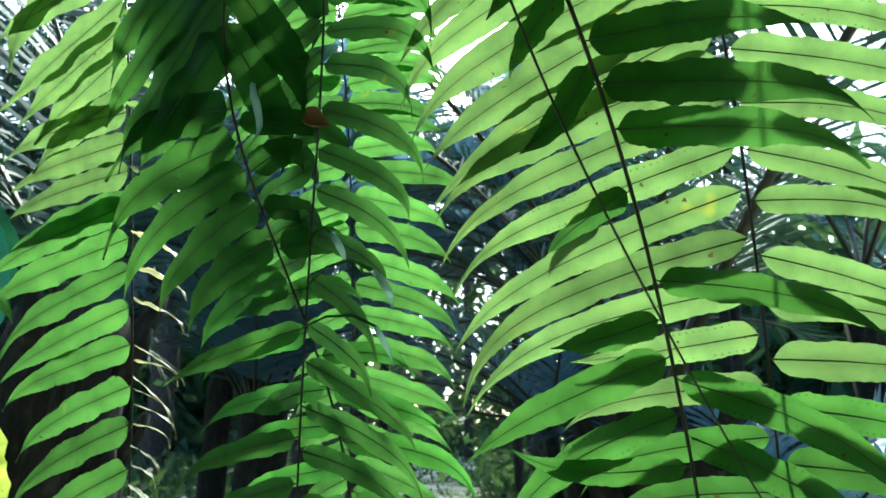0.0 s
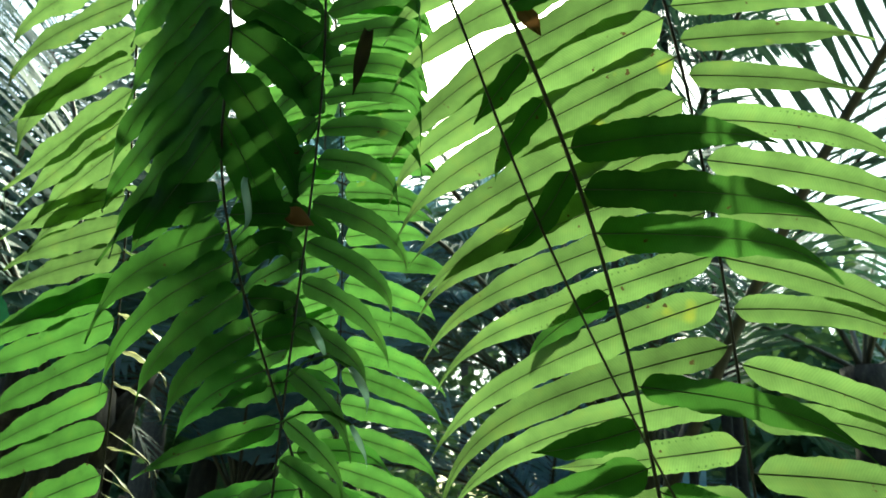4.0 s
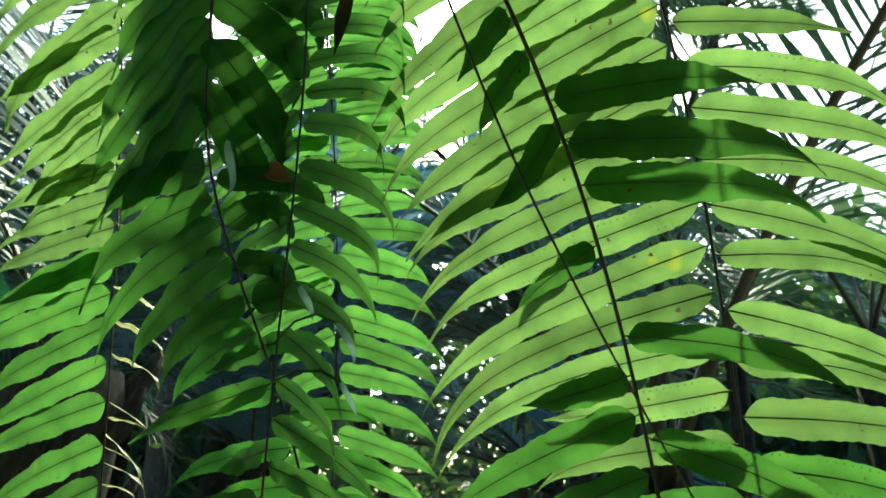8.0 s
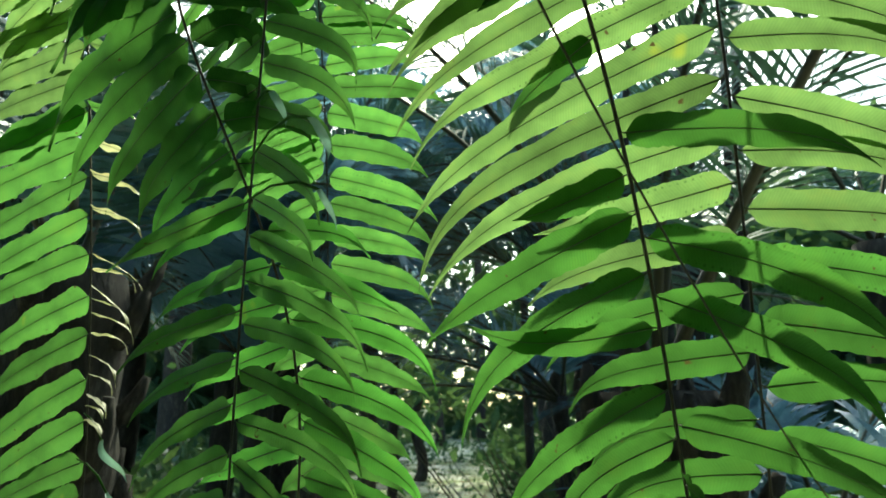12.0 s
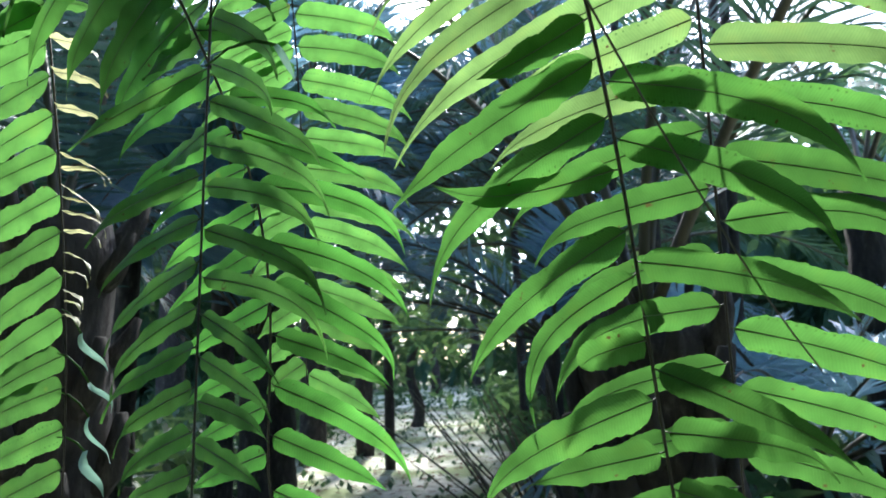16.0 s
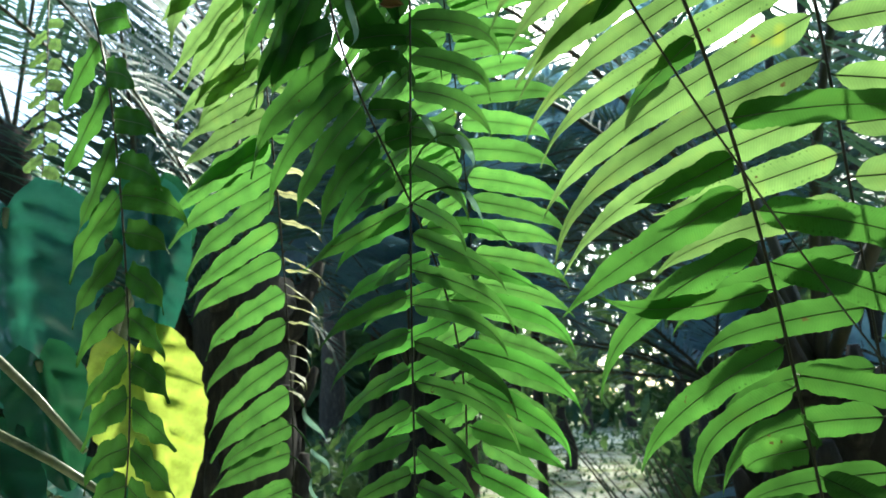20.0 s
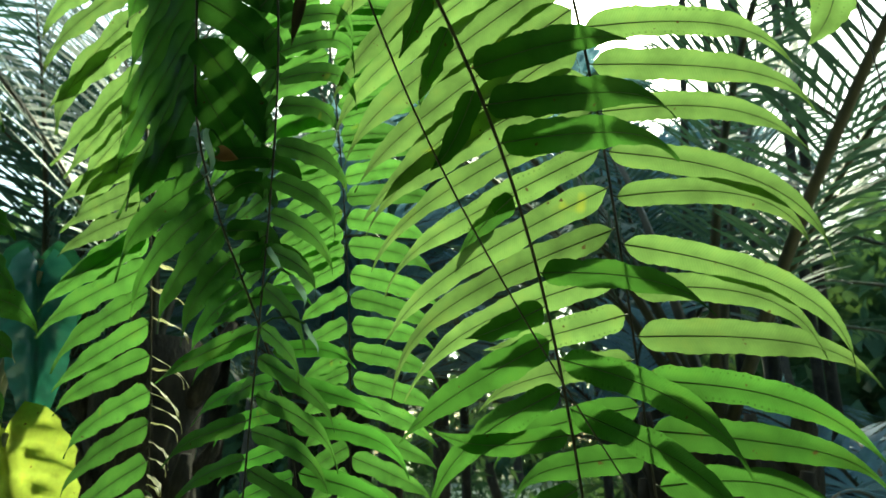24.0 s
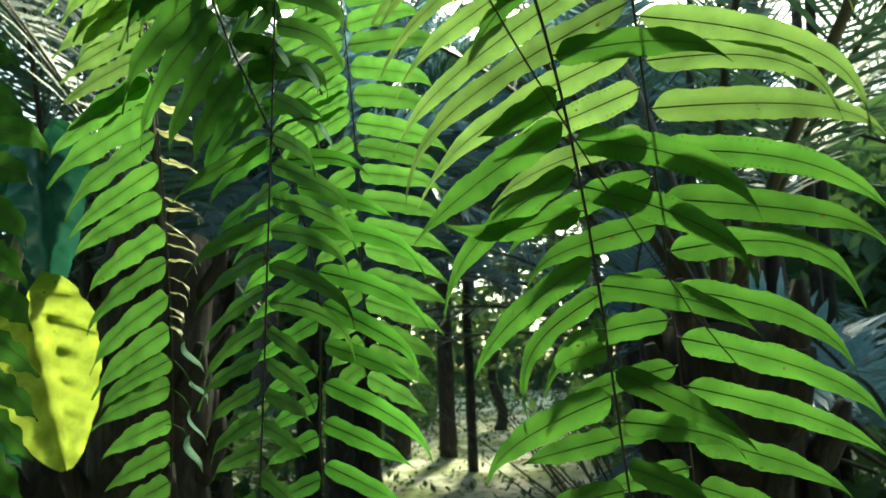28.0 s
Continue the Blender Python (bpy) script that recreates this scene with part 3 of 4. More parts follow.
L_LEFT_UPPER = (
    (2.086, 0.175, 168, -35, 0.09, 0.0438),
    (2.044, 0.185, 168, -38, 0.12, 0.0425),
    (1.995, 0.19, 168, -39, 0.14, 0.0412),
    (1.951, 0.206, 166, -54, 0.16, 0.0423),
    (1.912, 0.18, 169, -29, 0.03, 0.0371),
    (1.87, 0.189, 168, -42, 0.01, 0.0404),
    (1.839, 0.169, 166, -42, 0.02, 0.0387),
    (1.807, 0.15, 164, -43, 0.03, 0.037),
    (1.761, 0.145, 165, -38, 0.05, 0.0341),
    (1.735, 0.16, 169, -17, 0.07, 0.0358),
    (1.701, 0.151, 168, -19, 0.05, 0.0352),
    (1.668, 0.154, 168, -18, 0.05, 0.0347),
    (1.636, 0.152, 168, -20, 0.04, 0.0342),
    (1.631, 0.186, 170, -27, 0.05, 0.0348),
    (1.594, 0.187, 170, -26, 0.05, 0.0364),)
L_LEFT_LOWER = (
    (1.561, 0.173, 168, -33, 0.08, 0.0336),
    (1.521, 0.164, 168, -28, 0.04, 0.0307),
    (1.482, 0.158, 168, -25, 0.06, 0.0315),
    (1.441, 0.148, 166, -31, 0.08, 0.0311),
    (1.404, 0.15, 166, -33, 0.08, 0.0307),
    (1.363, 0.153, 166, -36, 0.08, 0.0326),
    (1.325, 0.145, 166, -34, 0.06, 0.0304),
    (1.289, 0.131, 165, -29, 0.07, 0.0263),
    (1.26, 0.135, 166, -23, 0.05, 0.0283),
    (1.224, 0.121, 164, -24, 0.03, 0.0263),
    (1.19, 0.114, 164, -26, 0.03, 0.0263),
    (1.156, 0.106, 164, -28, 0.03, 0.0263),
    (1.122, 0.099, 164, -30, 0.03, 0.0263),
    (1.088, 0.092, 164, -32, 0.03, 0.0263),)
L_LEFT = L_LEFT_UPPER + L_LEFT_LOWER
L_RIGHT_UPPER = (
    (1.995, 0.087, -20, -9, 0.14, 0.0324),
    (1.96, 0.08, -23, -14, 0.18, 0.0318),
    (1.924, 0.073, -26, -19, 0.23, 0.031),
    (1.886, 0.084, -24, -25, 0.17, 0.0295),
    (1.848, 0.096, -23, -37, 0.1, 0.0281),
    (1.812, 0.095, -23, -39, 0.1, 0.0269),
    (1.777, 0.1, -23, -35, 0.1, 0.0256),
    (1.741, 0.087, -23, -31, 0.09, 0.0244),
    (1.706, 0.092, -23, -36, 0.09, 0.0232),
    (1.67, 0.096, -23, -32, 0.09, 0.0219),
    (1.635, 0.085, -23, -28, 0.09, 0.0207),
    (1.599, 0.089, -23, -33, 0.08, 0.0195),
    (1.564, 0.093, -23, -29, 0.08, 0.0182),)
L_RIGHT_LOWER = (
    (1.528, 0.087, -23, -28, 0.08, 0.017),
    (1.482, 0.088, -23, -30, 0.05, 0.0095),
    (1.466, 0.071, -23, -24, 0.12, 0.0085),
    (1.451, 0.084, -26, -37, 0.06, 0.0095),
    (1.438, 0.068, -26, -31, 0.12, 0.0085),
    (1.424, 0.076, -26, -28, 0.1, 0.0095),
    (1.404, 0.062, -26, -22, 0.12, 0.0085),
    (1.384, 0.063, -34, -31, 0.12, 0.0095),
    (1.366, 0.051, -34, -25, 0.12, 0.0085),
    (1.348, 0.052, -40, -26, 0.09, 0.0095),
    (1.337, 0.042, -40, -20, 0.12, 0.0085),
    (1.326, 0.048, -43, -23, 0.09, 0.0095),)
L_RIGHT = L_RIGHT_UPPER + L_RIGHT_LOWER
# Sunlit copy above 1.65; right side below 1.6 takes the backlit colour.
light_frond = fern_frond('light green fern frond with narrow curved pinnae', (-0.318, -0.0232, -0.0008, 0.0009, -0.0003), (0.633, -0.0075, -0.0052), 1.078, 2.096, 0.0019, L_LEFT, L_RIGHT, 45, FERN, 0, 70, FERN_SUNLIT, 1.65, FERN_BACKLIT)
M4_LEFT_UPPER = (
    (2.15, 0.146, 166, -16, 0.22, 0.0405),
    (2.125, 0.149, 166, -22, 0.17, 0.0398),
    (2.099, 0.153, 166, -21, 0.12, 0.0392),
    (2.066, 0.154, 166, -20, 0.12, 0.0384),
    (2.032, 0.156, 167, -20, 0.12, 0.0376),
    (2, 0.158, 167, -16, 0.12, 0.037),
    (1.968, 0.16, 167, -19, 0.12, 0.0363),
    (1.938, 0.16, 167, -22, 0.11, 0.0356),
    (1.907, 0.16, 167, -19, 0.11, 0.035),
    (1.848, 0.16, 167, -19, 0.11, 0.0341),
    (1.832, 0.128, 164, -11, 0.16, 0.0317),
    (1.807, 0.132, 164, -15, 0.12, 0.0313),
    (1.782, 0.136, 165, -19, 0.09, 0.031),
    (1.754, 0.138, 165, -16, 0.09, 0.0306),
    (1.726, 0.139, 165, -20, 0.09, 0.0303),)
M4_LEFT_LOWER = (
    (1.696, 0.142, 165, -24, 0.07, 0.03),
    (1.667, 0.145, 165, -22, 0.06, 0.0297),
    (1.645, 0.146, 165, -24, 0.06, 0.0296),
    (1.623, 0.148, 165, -26, 0.05, 0.0294),
    (1.581, 0.088, 165, -27, 0.05, 0.0262),
    (1.539, 0.087, 165, -27, 0.05, 0.026),
    (1.498, 0.087, 165, -27, 0.05, 0.026),
    (1.474, 0.086, 165, -24, 0.05, 0.0261),
    (1.45, 0.086, 165, -27, 0.05, 0.0261),
    (1.411, 0.085, 164, -28, 0.04, 0.0262),
    (1.377, 0.08, 164, -30, 0.04, 0.0262),
    (1.343, 0.075, 164, -32, 0.04, 0.0262),
    (1.309, 0.07, 164, -34, 0.04, 0.0262),
    (1.275, 0.065, 164, -36, 0.04, 0.0262),)
M4_LEFT = M4_LEFT_UPPER + M4_LEFT_LOWER
M4_RIGHT_UPPER = (
    (2.15, 0.172, -10, -24, 0.2, 0.0396),
    (2.125, 0.17, -10, -26, 0.17, 0.0389),
    (2.099, 0.169, -10, -27, 0.15, 0.0383),
    (2.071, 0.165, -10, -24, 0.15, 0.0376),
    (2.042, 0.16, -11, -27, 0.14, 0.037),
    (2.014, 0.156, -11, -30, 0.14, 0.0364),
    (1.986, 0.152, -11, -27, 0.14, 0.0358),
    (1.96, 0.148, -12, -26, 0.14, 0.0353),
    (1.926, 0.145, -11, -12, 0.13, 0.0325),
    (1.904, 0.142, -12, -16, 0.13, 0.0332),
    (1.878, 0.139, -11, -12, 0.13, 0.0316),
    (1.855, 0.138, -11, -14, 0.12, 0.0313),
    (1.832, 0.137, -11, -11, 0.12, 0.031),
    (1.807, 0.134, -12, -20, 0.1, 0.0316),
    (1.782, 0.133, -12, -14, 0.07, 0.0303),)
M4_RIGHT_LOWER = (
    (1.744, 0.124, -13, -10, 0.09, 0.0298),
    (1.715, 0.161, -11, -15, 0.08, 0.0304),
    (1.685, 0.14, -9, -26, 0.08, 0.031),
    (1.645, 0.138, -9, -23, 0.08, 0.0307),
    (1.606, 0.151, -8, -26, 0.07, 0.0304),
    (1.574, 0.15, -9, -28, 0.08, 0.0272),
    (1.536, 0.133, -9, -21, 0.07, 0.0271),
    (1.501, 0.14, -9, -25, 0.09, 0.027),
    (1.464, 0.143, -9, -24, 0.06, 0.0271),
    (1.434, 0.137, -9, -27, 0.07, 0.0272),
    (1.397, 0.135, -9, -24, 0.04, 0.0273),
    (1.363, 0.127, -9, -26, 0.04, 0.0273),
    (1.329, 0.119, -9, -28, 0.04, 0.0273),
    (1.295, 0.111, -9, -30, 0.04, 0.0273),
    (1.261, 0.103, -9, -32, 0.04, 0.0273),)
M4_RIGHT = M4_RIGHT_UPPER + M4_RIGHT_LOWER
fern_frond('light green fern frond hanging further back', (-0.111, -0.0028, -0.0045), (0.7675, -0.0265), 1.251, 2.160, 0.0019, M4_LEFT, M4_RIGHT, 46, FERN, 0, None)
FL_LEFT = (
    (1.724, 0.1086, 156, -47, 0.11, 0.039),
    (1.664, 0.1322, 160, -52, 0.03, 0.039),
    (1.6, 0.131, 157, -57, -0.01, 0.0372),
    (1.533, 0.1243, 160, -46, 0.08, 0.0356),
    (1.476, 0.121, 160, -43, 0.07, 0.0346),
    (1.422, 0.1109, 159, -39, 0.11, 0.0338),
    (1.365, 0.1075, 159, -38, 0.05, 0.0331),
    (1.321, 0.0997, 158, -33, 0.11, 0.0329),
    (1.274, 0.093, 157, -32, 0.16, 0.0312),
    (1.24, 0.0874, 157, -34, 0.16, 0.0312),
    (1.206, 0.0818, 157, -36, 0.16, 0.0312),
    (1.172, 0.0762, 157, -38, 0.16, 0.0312),
    (1.138, 0.0706, 157, -40, 0.16, 0.0312),)
FL_RIGHT = (
    (1.748, 0.1, -20, -29, 0.12, 0.0347),
    (1.682, 0.092, -24, -36, 0.09, 0.0346),
    (1.621, 0.1, -20, -28, 0.05, 0.0298),
    (1.569, 0.103, -20, -31, 0.06, 0.032),
    (1.53, 0.125, -16, -26, 0.09, 0.0312),
    (1.488, 0.095, -20, -23, 0.07, 0.0305),
    (1.446, 0.096, -22, -34, 0.07, 0.0299),
    (1.399, 0.09, -23, -33, 0.07, 0.0293),
    (1.354, 0.089, -23, -28, 0.07, 0.0304),
    (1.311, 0.091, -21, -26, 0.03, 0.0302),
    (1.274, 0.092, -21, -26, 0.02, 0.0301),
    (1.24, 0.086, -21, -28, 0.02, 0.0301),
    (1.206, 0.081, -21, -30, 0.02, 0.0301),
    (1.172, 0.075, -21, -32, 0.02, 0.0301),
    (1.138, 0.07, -21, -34, 0.02, 0.0301),)
# Shade is put into the leaf colour of this frond.
fern_frond('dark fern frond hanging before broad leaves', (-0.4298, -0.0403, -0.0059, -0.0009, -0.0031), (0.5,), 1.128, 1.797, 0.0019, FL_LEFT, FL_RIGHT, 47, FERN_SHADED, 0, None)
LE_LEFT = tuple((1.50 + 0.045 * k, 0.055 + 0.004 * (k % 3), 170, -24 - 3 * (k % 2), 0.06, 0.024) for k in range(13))
LE_RIGHT = tuple((1.52 + 0.045 * k, 0.052 + 0.004 * (k % 2), -12, -26 - 2 * (k % 3), 0.06, 0.024) for k in range(13))
fern_frond('yellowish green fern frond hanging beyond the broad leaves', (-0.917, -0.012, -0.003), (0.85,), 1.470, 2.100, 0.0019, LE_LEFT, LE_RIGHT, 49, FERN_SUNLIT, 0, None)
F4_LEFT = (
    (1.774, 0.074, 180, -57, -0.24, 0.0344),
    (1.736, 0.093, -180, -65, -0.08, 0.0335),)
F4_RIGHT = (
    (1.774, 0.096, 0, -26, 0.22, 0.0344),
    (1.736, 0.094, 0, -42, 0.24, 0.0335),)
fern_frond('light green fern frond at the edge of the view', (0.41, -0.012, -0.004), (0.4, -0.02), 1.610, 1.960, 0.0016, F4_LEFT, F4_RIGHT, 48, FERN_SUNLIT, 0, None)

# ---- the crown that the fronds hang from, overhead ----
def overhead_limb():
    root = anchor("fern_host_tree", (-0.9, -1.5, 0))
    tagged(root, "mossy tree behind the path carrying the fern on a limb", "tree")
    v, f = tube([(0, 0, -0.15), (0.02, 0, 1.2), (0.05, 0.05, 2.4), (0.02, 0.0, 4.5)], [0.2, 0.16, 0.15, 0.11], 12)
    raw("trunk", v, f, BARK, root)
    v, f = tube([(0.04, 0.04, 2.2), (0.35, 0.6, 2.42), (0.88, 1.38, 2.44), (1.3, 1.5, 2.6)], [0.1, 0.08, 0.06, 0.03], 10)
    raw("limb", v, f, BARK, root)


# ---- ground ----
def ground_sheet():
    rng = random.Random(5)
    n, verts, faces = 90, [], []
    def coord(k):
        s = (k / n) * 2 - 1
        return math.copysign(abs(s) ** 3.2 * 900 + abs(s) * 12, s)
    for j in range(n + 1):
        for i in range(n + 1):
            x, y = coord(i), coord(j)
            r = math.hypot(x, y)
            verts.append((x, y, noise.noise(Vector((x * 0.6, y * 0.6, 3.1))) * 0.09 * min(1, r / 3) - 0.05))
    for j in range(n):
        for i in range(n):
            a = j * (n + 1) + i
            faces.append((a, a + 1, a + n + 2, a + n + 1))
    ob = raw("ground", verts, faces, GROUND)
    tagged(ob, "brown leaf-littered forest floor with patches of low green", "ground", kind="structure")


# ---- palms ----
def leaf_frond_mesh(length, start_el, droop, rng, leaflets, leaf_len, leaf_w, bare, hang, spread=56.0):
    """Vertices of a feather leaf along +x that leaves its foot at start_el degrees and bends down by droop degrees."""
    verts, faces = [], []
    pts, p, el = [], Vector((0, 0, 0)), start_el
    steps = 22
    side_bend = rng.uniform(-14, 14)
    yaw = 0.0
    for i in range(steps + 1):
        pts.append(p.copy())
        u = i / steps
        el = start_el - droop * u ** 1.5
        yaw = side_bend * u * u
        p += Vector((math.cos(radians(el)) * math.cos(radians(yaw)), math.cos(radians(el)) * math.sin(radians(yaw)), math.sin(radians(el)))) * (length / steps)
    radii = [max(0.004, 0.026 * (length / 3.5) * (1 - u / steps) ** 0.8 + 0.003) for u in range(steps + 1)]
    stalk = tube(pts, radii, 5)
    for k in range(leaflets):
        u = bare + (1 - bare) * (k + 0.5) / leaflets
        q = u * steps
        i = min(int(q), steps - 1)
        at = pts[i].lerp(pts[i + 1], q - i)
        d = (pts[i + 1] - pts[i]).normalized()
        flat = d.cross(Vector((0, 0, 1)))
        flat = flat.normalized() if flat.length > 0.05 else Vector((0, 1, 0))
        up = flat.cross(d).normalized()
        env = math.sin(math.pi * min(1, (u - bare) / (1 - bare) * 0.86 + 0.12)) ** 0.6
        for s in (-1, 1):
            if rng.random() < 0.03:
                continue
            a = radians(spread + rng.uniform(-9, 9)) * (1 - 0.45 * u)
            w = (d * math.cos(a) + flat * s * math.sin(a) + up * rng.uniform(0.05, 0.4)).normalized()
            ln = leaf_len * env * rng.uniform(0.82, 1.1)
            n0 = (w.cross(up)).normalized()
            rows = []
            g = at.copy()
            sag = hang * rng.uniform(0.6, 1.5)
            for j, (t, wd) in enumerate(((0, 0.4), (0.3, 1.0), (0.65, 0.8), (1.0, 0.06))):
                if j:
                    w = (w + Vector((0, 0, -1)) * sag * 0.33).normalized()
                    g = g + w * ln * (0.3 if j == 1 else 0.35)
                rows.append((g - n0 * leaf_w * wd * 0.5, g + n0 * leaf_w * wd * 0.5))
            o = len(verts)
            for r0, r1 in rows:
                verts += [r0, r1]
            for j in range(3):
                faces.append((o + 2 * j, o + 2 * j + 1, o + 2 * j + 3, o + 2 * j + 2))
    return verts, faces, stalk


def palm(label, place, trunk_h, trunk_r, fronds, length, seed, leaflets=46, leaf_len=0.55, leaf_w=0.032, el=(18, 82), droop=(45, 100), bare=0.22, hang=0.35, spread=56.0, extra=(), lean=(0, 0), fan=None, feet=0, leaf=None):
    """A feather palm: a trunk of old leaf feet, and a crown of leaves."""
    rng = random.Random(seed)
    root = anchor("palm", place)
    tagged(root, label, "palm", "palms behind the fern")
    n = 14
    pts = [(lean[0] * (i / n) ** 1.4, lean[1] * (i / n) ** 1.4, -0.12 + (trunk_h + 0.12) * i / n) for i in range(n + 1)]
    v, f = tube(pts, [trunk_r * (1.15 - 0.25 * i / n + 0.06 * math.sin(i * 2.1)) for i in range(n + 1)], 14)
    raw("trunk", v, f, BARK, root)
    # old leaf feet in a spiral round the trunk of the near palms
    if feet:
        v, f = tube([(0, 0, 0), (0.05, 0, 0.06), (0.085, 0, 0.16), (0.1, 0, 0.27)], [0.062, 0.058, 0.045, 0.022], 7)
        first = raw("leaf_base", v, f, BARK, root)
        for k in range(feet):
            u = (k + 0.5) / feet
            at = Vector((lean[0] * u ** 1.4, lean[1] * u ** 1.4, trunk_h * u))
            ob = first if k == 0 else first.copy()
            if k:
                scene.collection.objects.link(ob)
            q = trunk_r / 0.27 * rng.uniform(0.75, 1.15)
            ob.matrix_basis = Matrix.Translation(at) @ Matrix.Rotation(k * 2.39996, 4, "Z") @ Matrix.Translation((trunk_r * 0.86, 0, -0.05)) @ Matrix.Rotation(radians(rng.uniform(-10, 14)), 4, "Y") @ Matrix.Diagonal((q, q, q, 1))
    crown = Vector(pts[-1])
    todo = [((k * 137.5 if fan is None else fan[0] + (fan[1] - fan[0]) * ((k * 0.618) % 1)) + rng.uniform(-15, 15), el[0] + (el[1] - el[0]) * ((k + 0.5) / fronds) ** 0.8, rng.uniform(*droop), length * rng.uniform(0.8, 1.12)) for k in range(fronds)]
    for az, e, dr, ln in list(todo) + list(extra):
        v, f, (sv, sf) = leaf_frond_mesh(ln, e, dr, rng, leaflets, leaf_len, leaf_w, bare, hang, spread)
        m = Matrix.Translation(crown + Vector((0, 0, -0.05))) @ Matrix.Rotation(radians(az), 4, "Z")
        blade = raw("palm_leaf", [m @ Vector(q) for q in v], f, leaf or PALM, root)
        raw("leaf_stalk", [m @ Vector(q) for q in sv], sf, PETIOLE, blade)
    return root


# ---- broad-leaved plant beside the fern ----
def heart_leaf(size_l, size_w, cup, depth):
    """A heart-shaped blade, foot at the origin, tip towards +x, face up, quilted between its nerves; with its flat coordinates."""
    verts, faces, flat = [], [], []
    nu, nv = 34, 14
    for i in range(nu + 1):
        u = i / nu
        x = -0.16 + 1.16 * u
        w = max(0.0, math.sin(math.pi * min(1.0, u * 0.97 + 0.02) ** 0.72)) ** 0.62
        for j in range(nv + 1):
            s = j / nv * 2 - 1
            notch = 0.12 * max(0, 1 - u * 4) * (1 - abs(s))
            yy = s * w * 0.5 * size_w
            field = abs(math.sin(math.pi * (x * size_l - 0.9 * abs(yy)) / 0.058)) ** 0.7
            z = cup * (s * s) * w - 0.22 * max(0, x) ** 2 + depth * field * w * min(1, abs(s) * 4) * (1 - 0.5 * abs(s)) - depth * 0.8 * math.exp(-(s * 7) ** 2)
            edge = 1 + 0.03 * math.sin(x * 25 + s * 3) + 0.02 * math.sin(x * 61 + s)
            verts.append(((x + notch) * size_l, yy * edge, z * size_l))
            flat.append((x * size_l, yy))
    for i in range(nu):
        for j in range(nv):
            a = i * (nv + 1) + j
            faces.append((a, a + 1, a + nv + 2, a + nv + 1))
    return verts, faces, flat


def aroid(label, place, leaves, seed):
    """A clump of broad leaves on long stalks. leaves: foot and tip of the blade, its width, how far its face turns up, and its age."""
    rng = random.Random(seed)
    root = anchor("aroid_plant", place)
    tagged(root, label, "plant")
    base = Vector(place)
    for foot, tip, wd, face, old in leaves:
        at, end = Vector(foot) - base, Vector(tip) - base
        ln = (end - at).length
        p0, p3 = Vector((rng.uniform(-0.05, 0.05), rng.uniform(-0.05, 0.05), -0.03)), at
        p1, p2 = p0 + Vector((0, 0, at.z * 0.6)), p3 + Vector((-0.06, 0.05, -0.16))
        pts = [p0 * (1 - t) ** 3 + p1 * 3 * t * (1 - t) ** 2 + p2 * 3 * t * t * (1 - t) + p3 * t ** 3 for t in [i / 16 for i in range(17)]]
        v, f = tube(pts, [0.012 - 0.007 * i / 16 for i in range(17)], 8)
        raw("stalk", v, f, STEM, root)
        x = (end - at).normalized()
        n = Vector((0.55, -0.75, 0.25 + face))
        n = (n - x * n.dot(x)).normalized()
        m = Matrix((x, n.cross(x), n)).transposed().to_4x4()
        m.translation = at
        v, f, flat = heart_leaf(ln, wd, 0.07, 0.075)
        blade = raw("leaf_blade", [m @ Vector(q) for q in v], f, {"old": AROID_OLD, "shiny": AROID_SKY}.get(old, AROID), root, {"old": "yellowing leaf lit by the sun", "shiny": "glossy leaf with blue sky sheen in its colour"}.get(old, ""))
        lay_flat(blade, flat)
    return root


# ---- woods in the distance ----
def leaf_cloud(name, label, count, place, size, seed):
    """Many small leaves, joined: place(rng) gives the middle of each clump."""
    rng = np.random.default_rng(seed)
    verts, faces = [], []
    for k in range(count):
        mid = Vector(place(rng))
        for q in range(5):
            d = Vector(rng.normal(size=3)).normalized()
            e = d.cross(Vector((0.2, 0.5, 0.8))).normalized()
            c = mid + Vector(rng.normal(size=3)) * size
            ln, wd = size * rng.uniform(0.5, 1.2), size * rng.uniform(0.2, 0.44)
            o = len(verts)
            verts += [c - d * ln, c + e * wd, c + d * ln, c - e * wd]
            faces.append((o, o + 1, o + 2, o + 3))
    ob = raw(name, verts, faces, BUSH)
    tagged(ob, label, "trees", kind="stuff")


def front_place(rng):
    a, r = rng.uniform(-1.7, 1.7), rng.uniform(19, 32)
    top = 9.0 + 5.0 * noise.noise(Vector((a * 5, r * 0.1, 0)))
    if a < -0.3:
        top = min(top, 5.5) if a > -0.5 else 7.5 + 2.5 * noise.noise(Vector((a * 7, r * 0.1, 2.0)))
    if abs(a) < 0.3:
        if rng.random() < 0.12:
            a += math.copysign(0.45, a)
        r += 13.0
        top = 15.0 + 0.25 * (r - 25.0) + 2.0 * noise.noise(Vector((a * 9, r * 0.1, 4.0)))
    if 0.32 < a < 1.0:
        top = 8.0 + 3.0 * noise.noise(Vector((a * 11, r * 0.2, 7.0)))
    return r * math.sin(a), r * math.cos(a), top * rng.uniform(0.05, 1.0) ** 1.5


def bush_place(rng):
    while True:
        x, y = rng.uniform(-7, 7), rng.uniform(3.4, 19)
        if not -1.9 < x + 0.03 * y < 1.2 or y > 18:
            return x, y, 0.75 * rng.random() ** 1.6 * (0.4 + 0.6 * math.sin(x * 1.3 + y * 0.9) ** 2) + 0.02


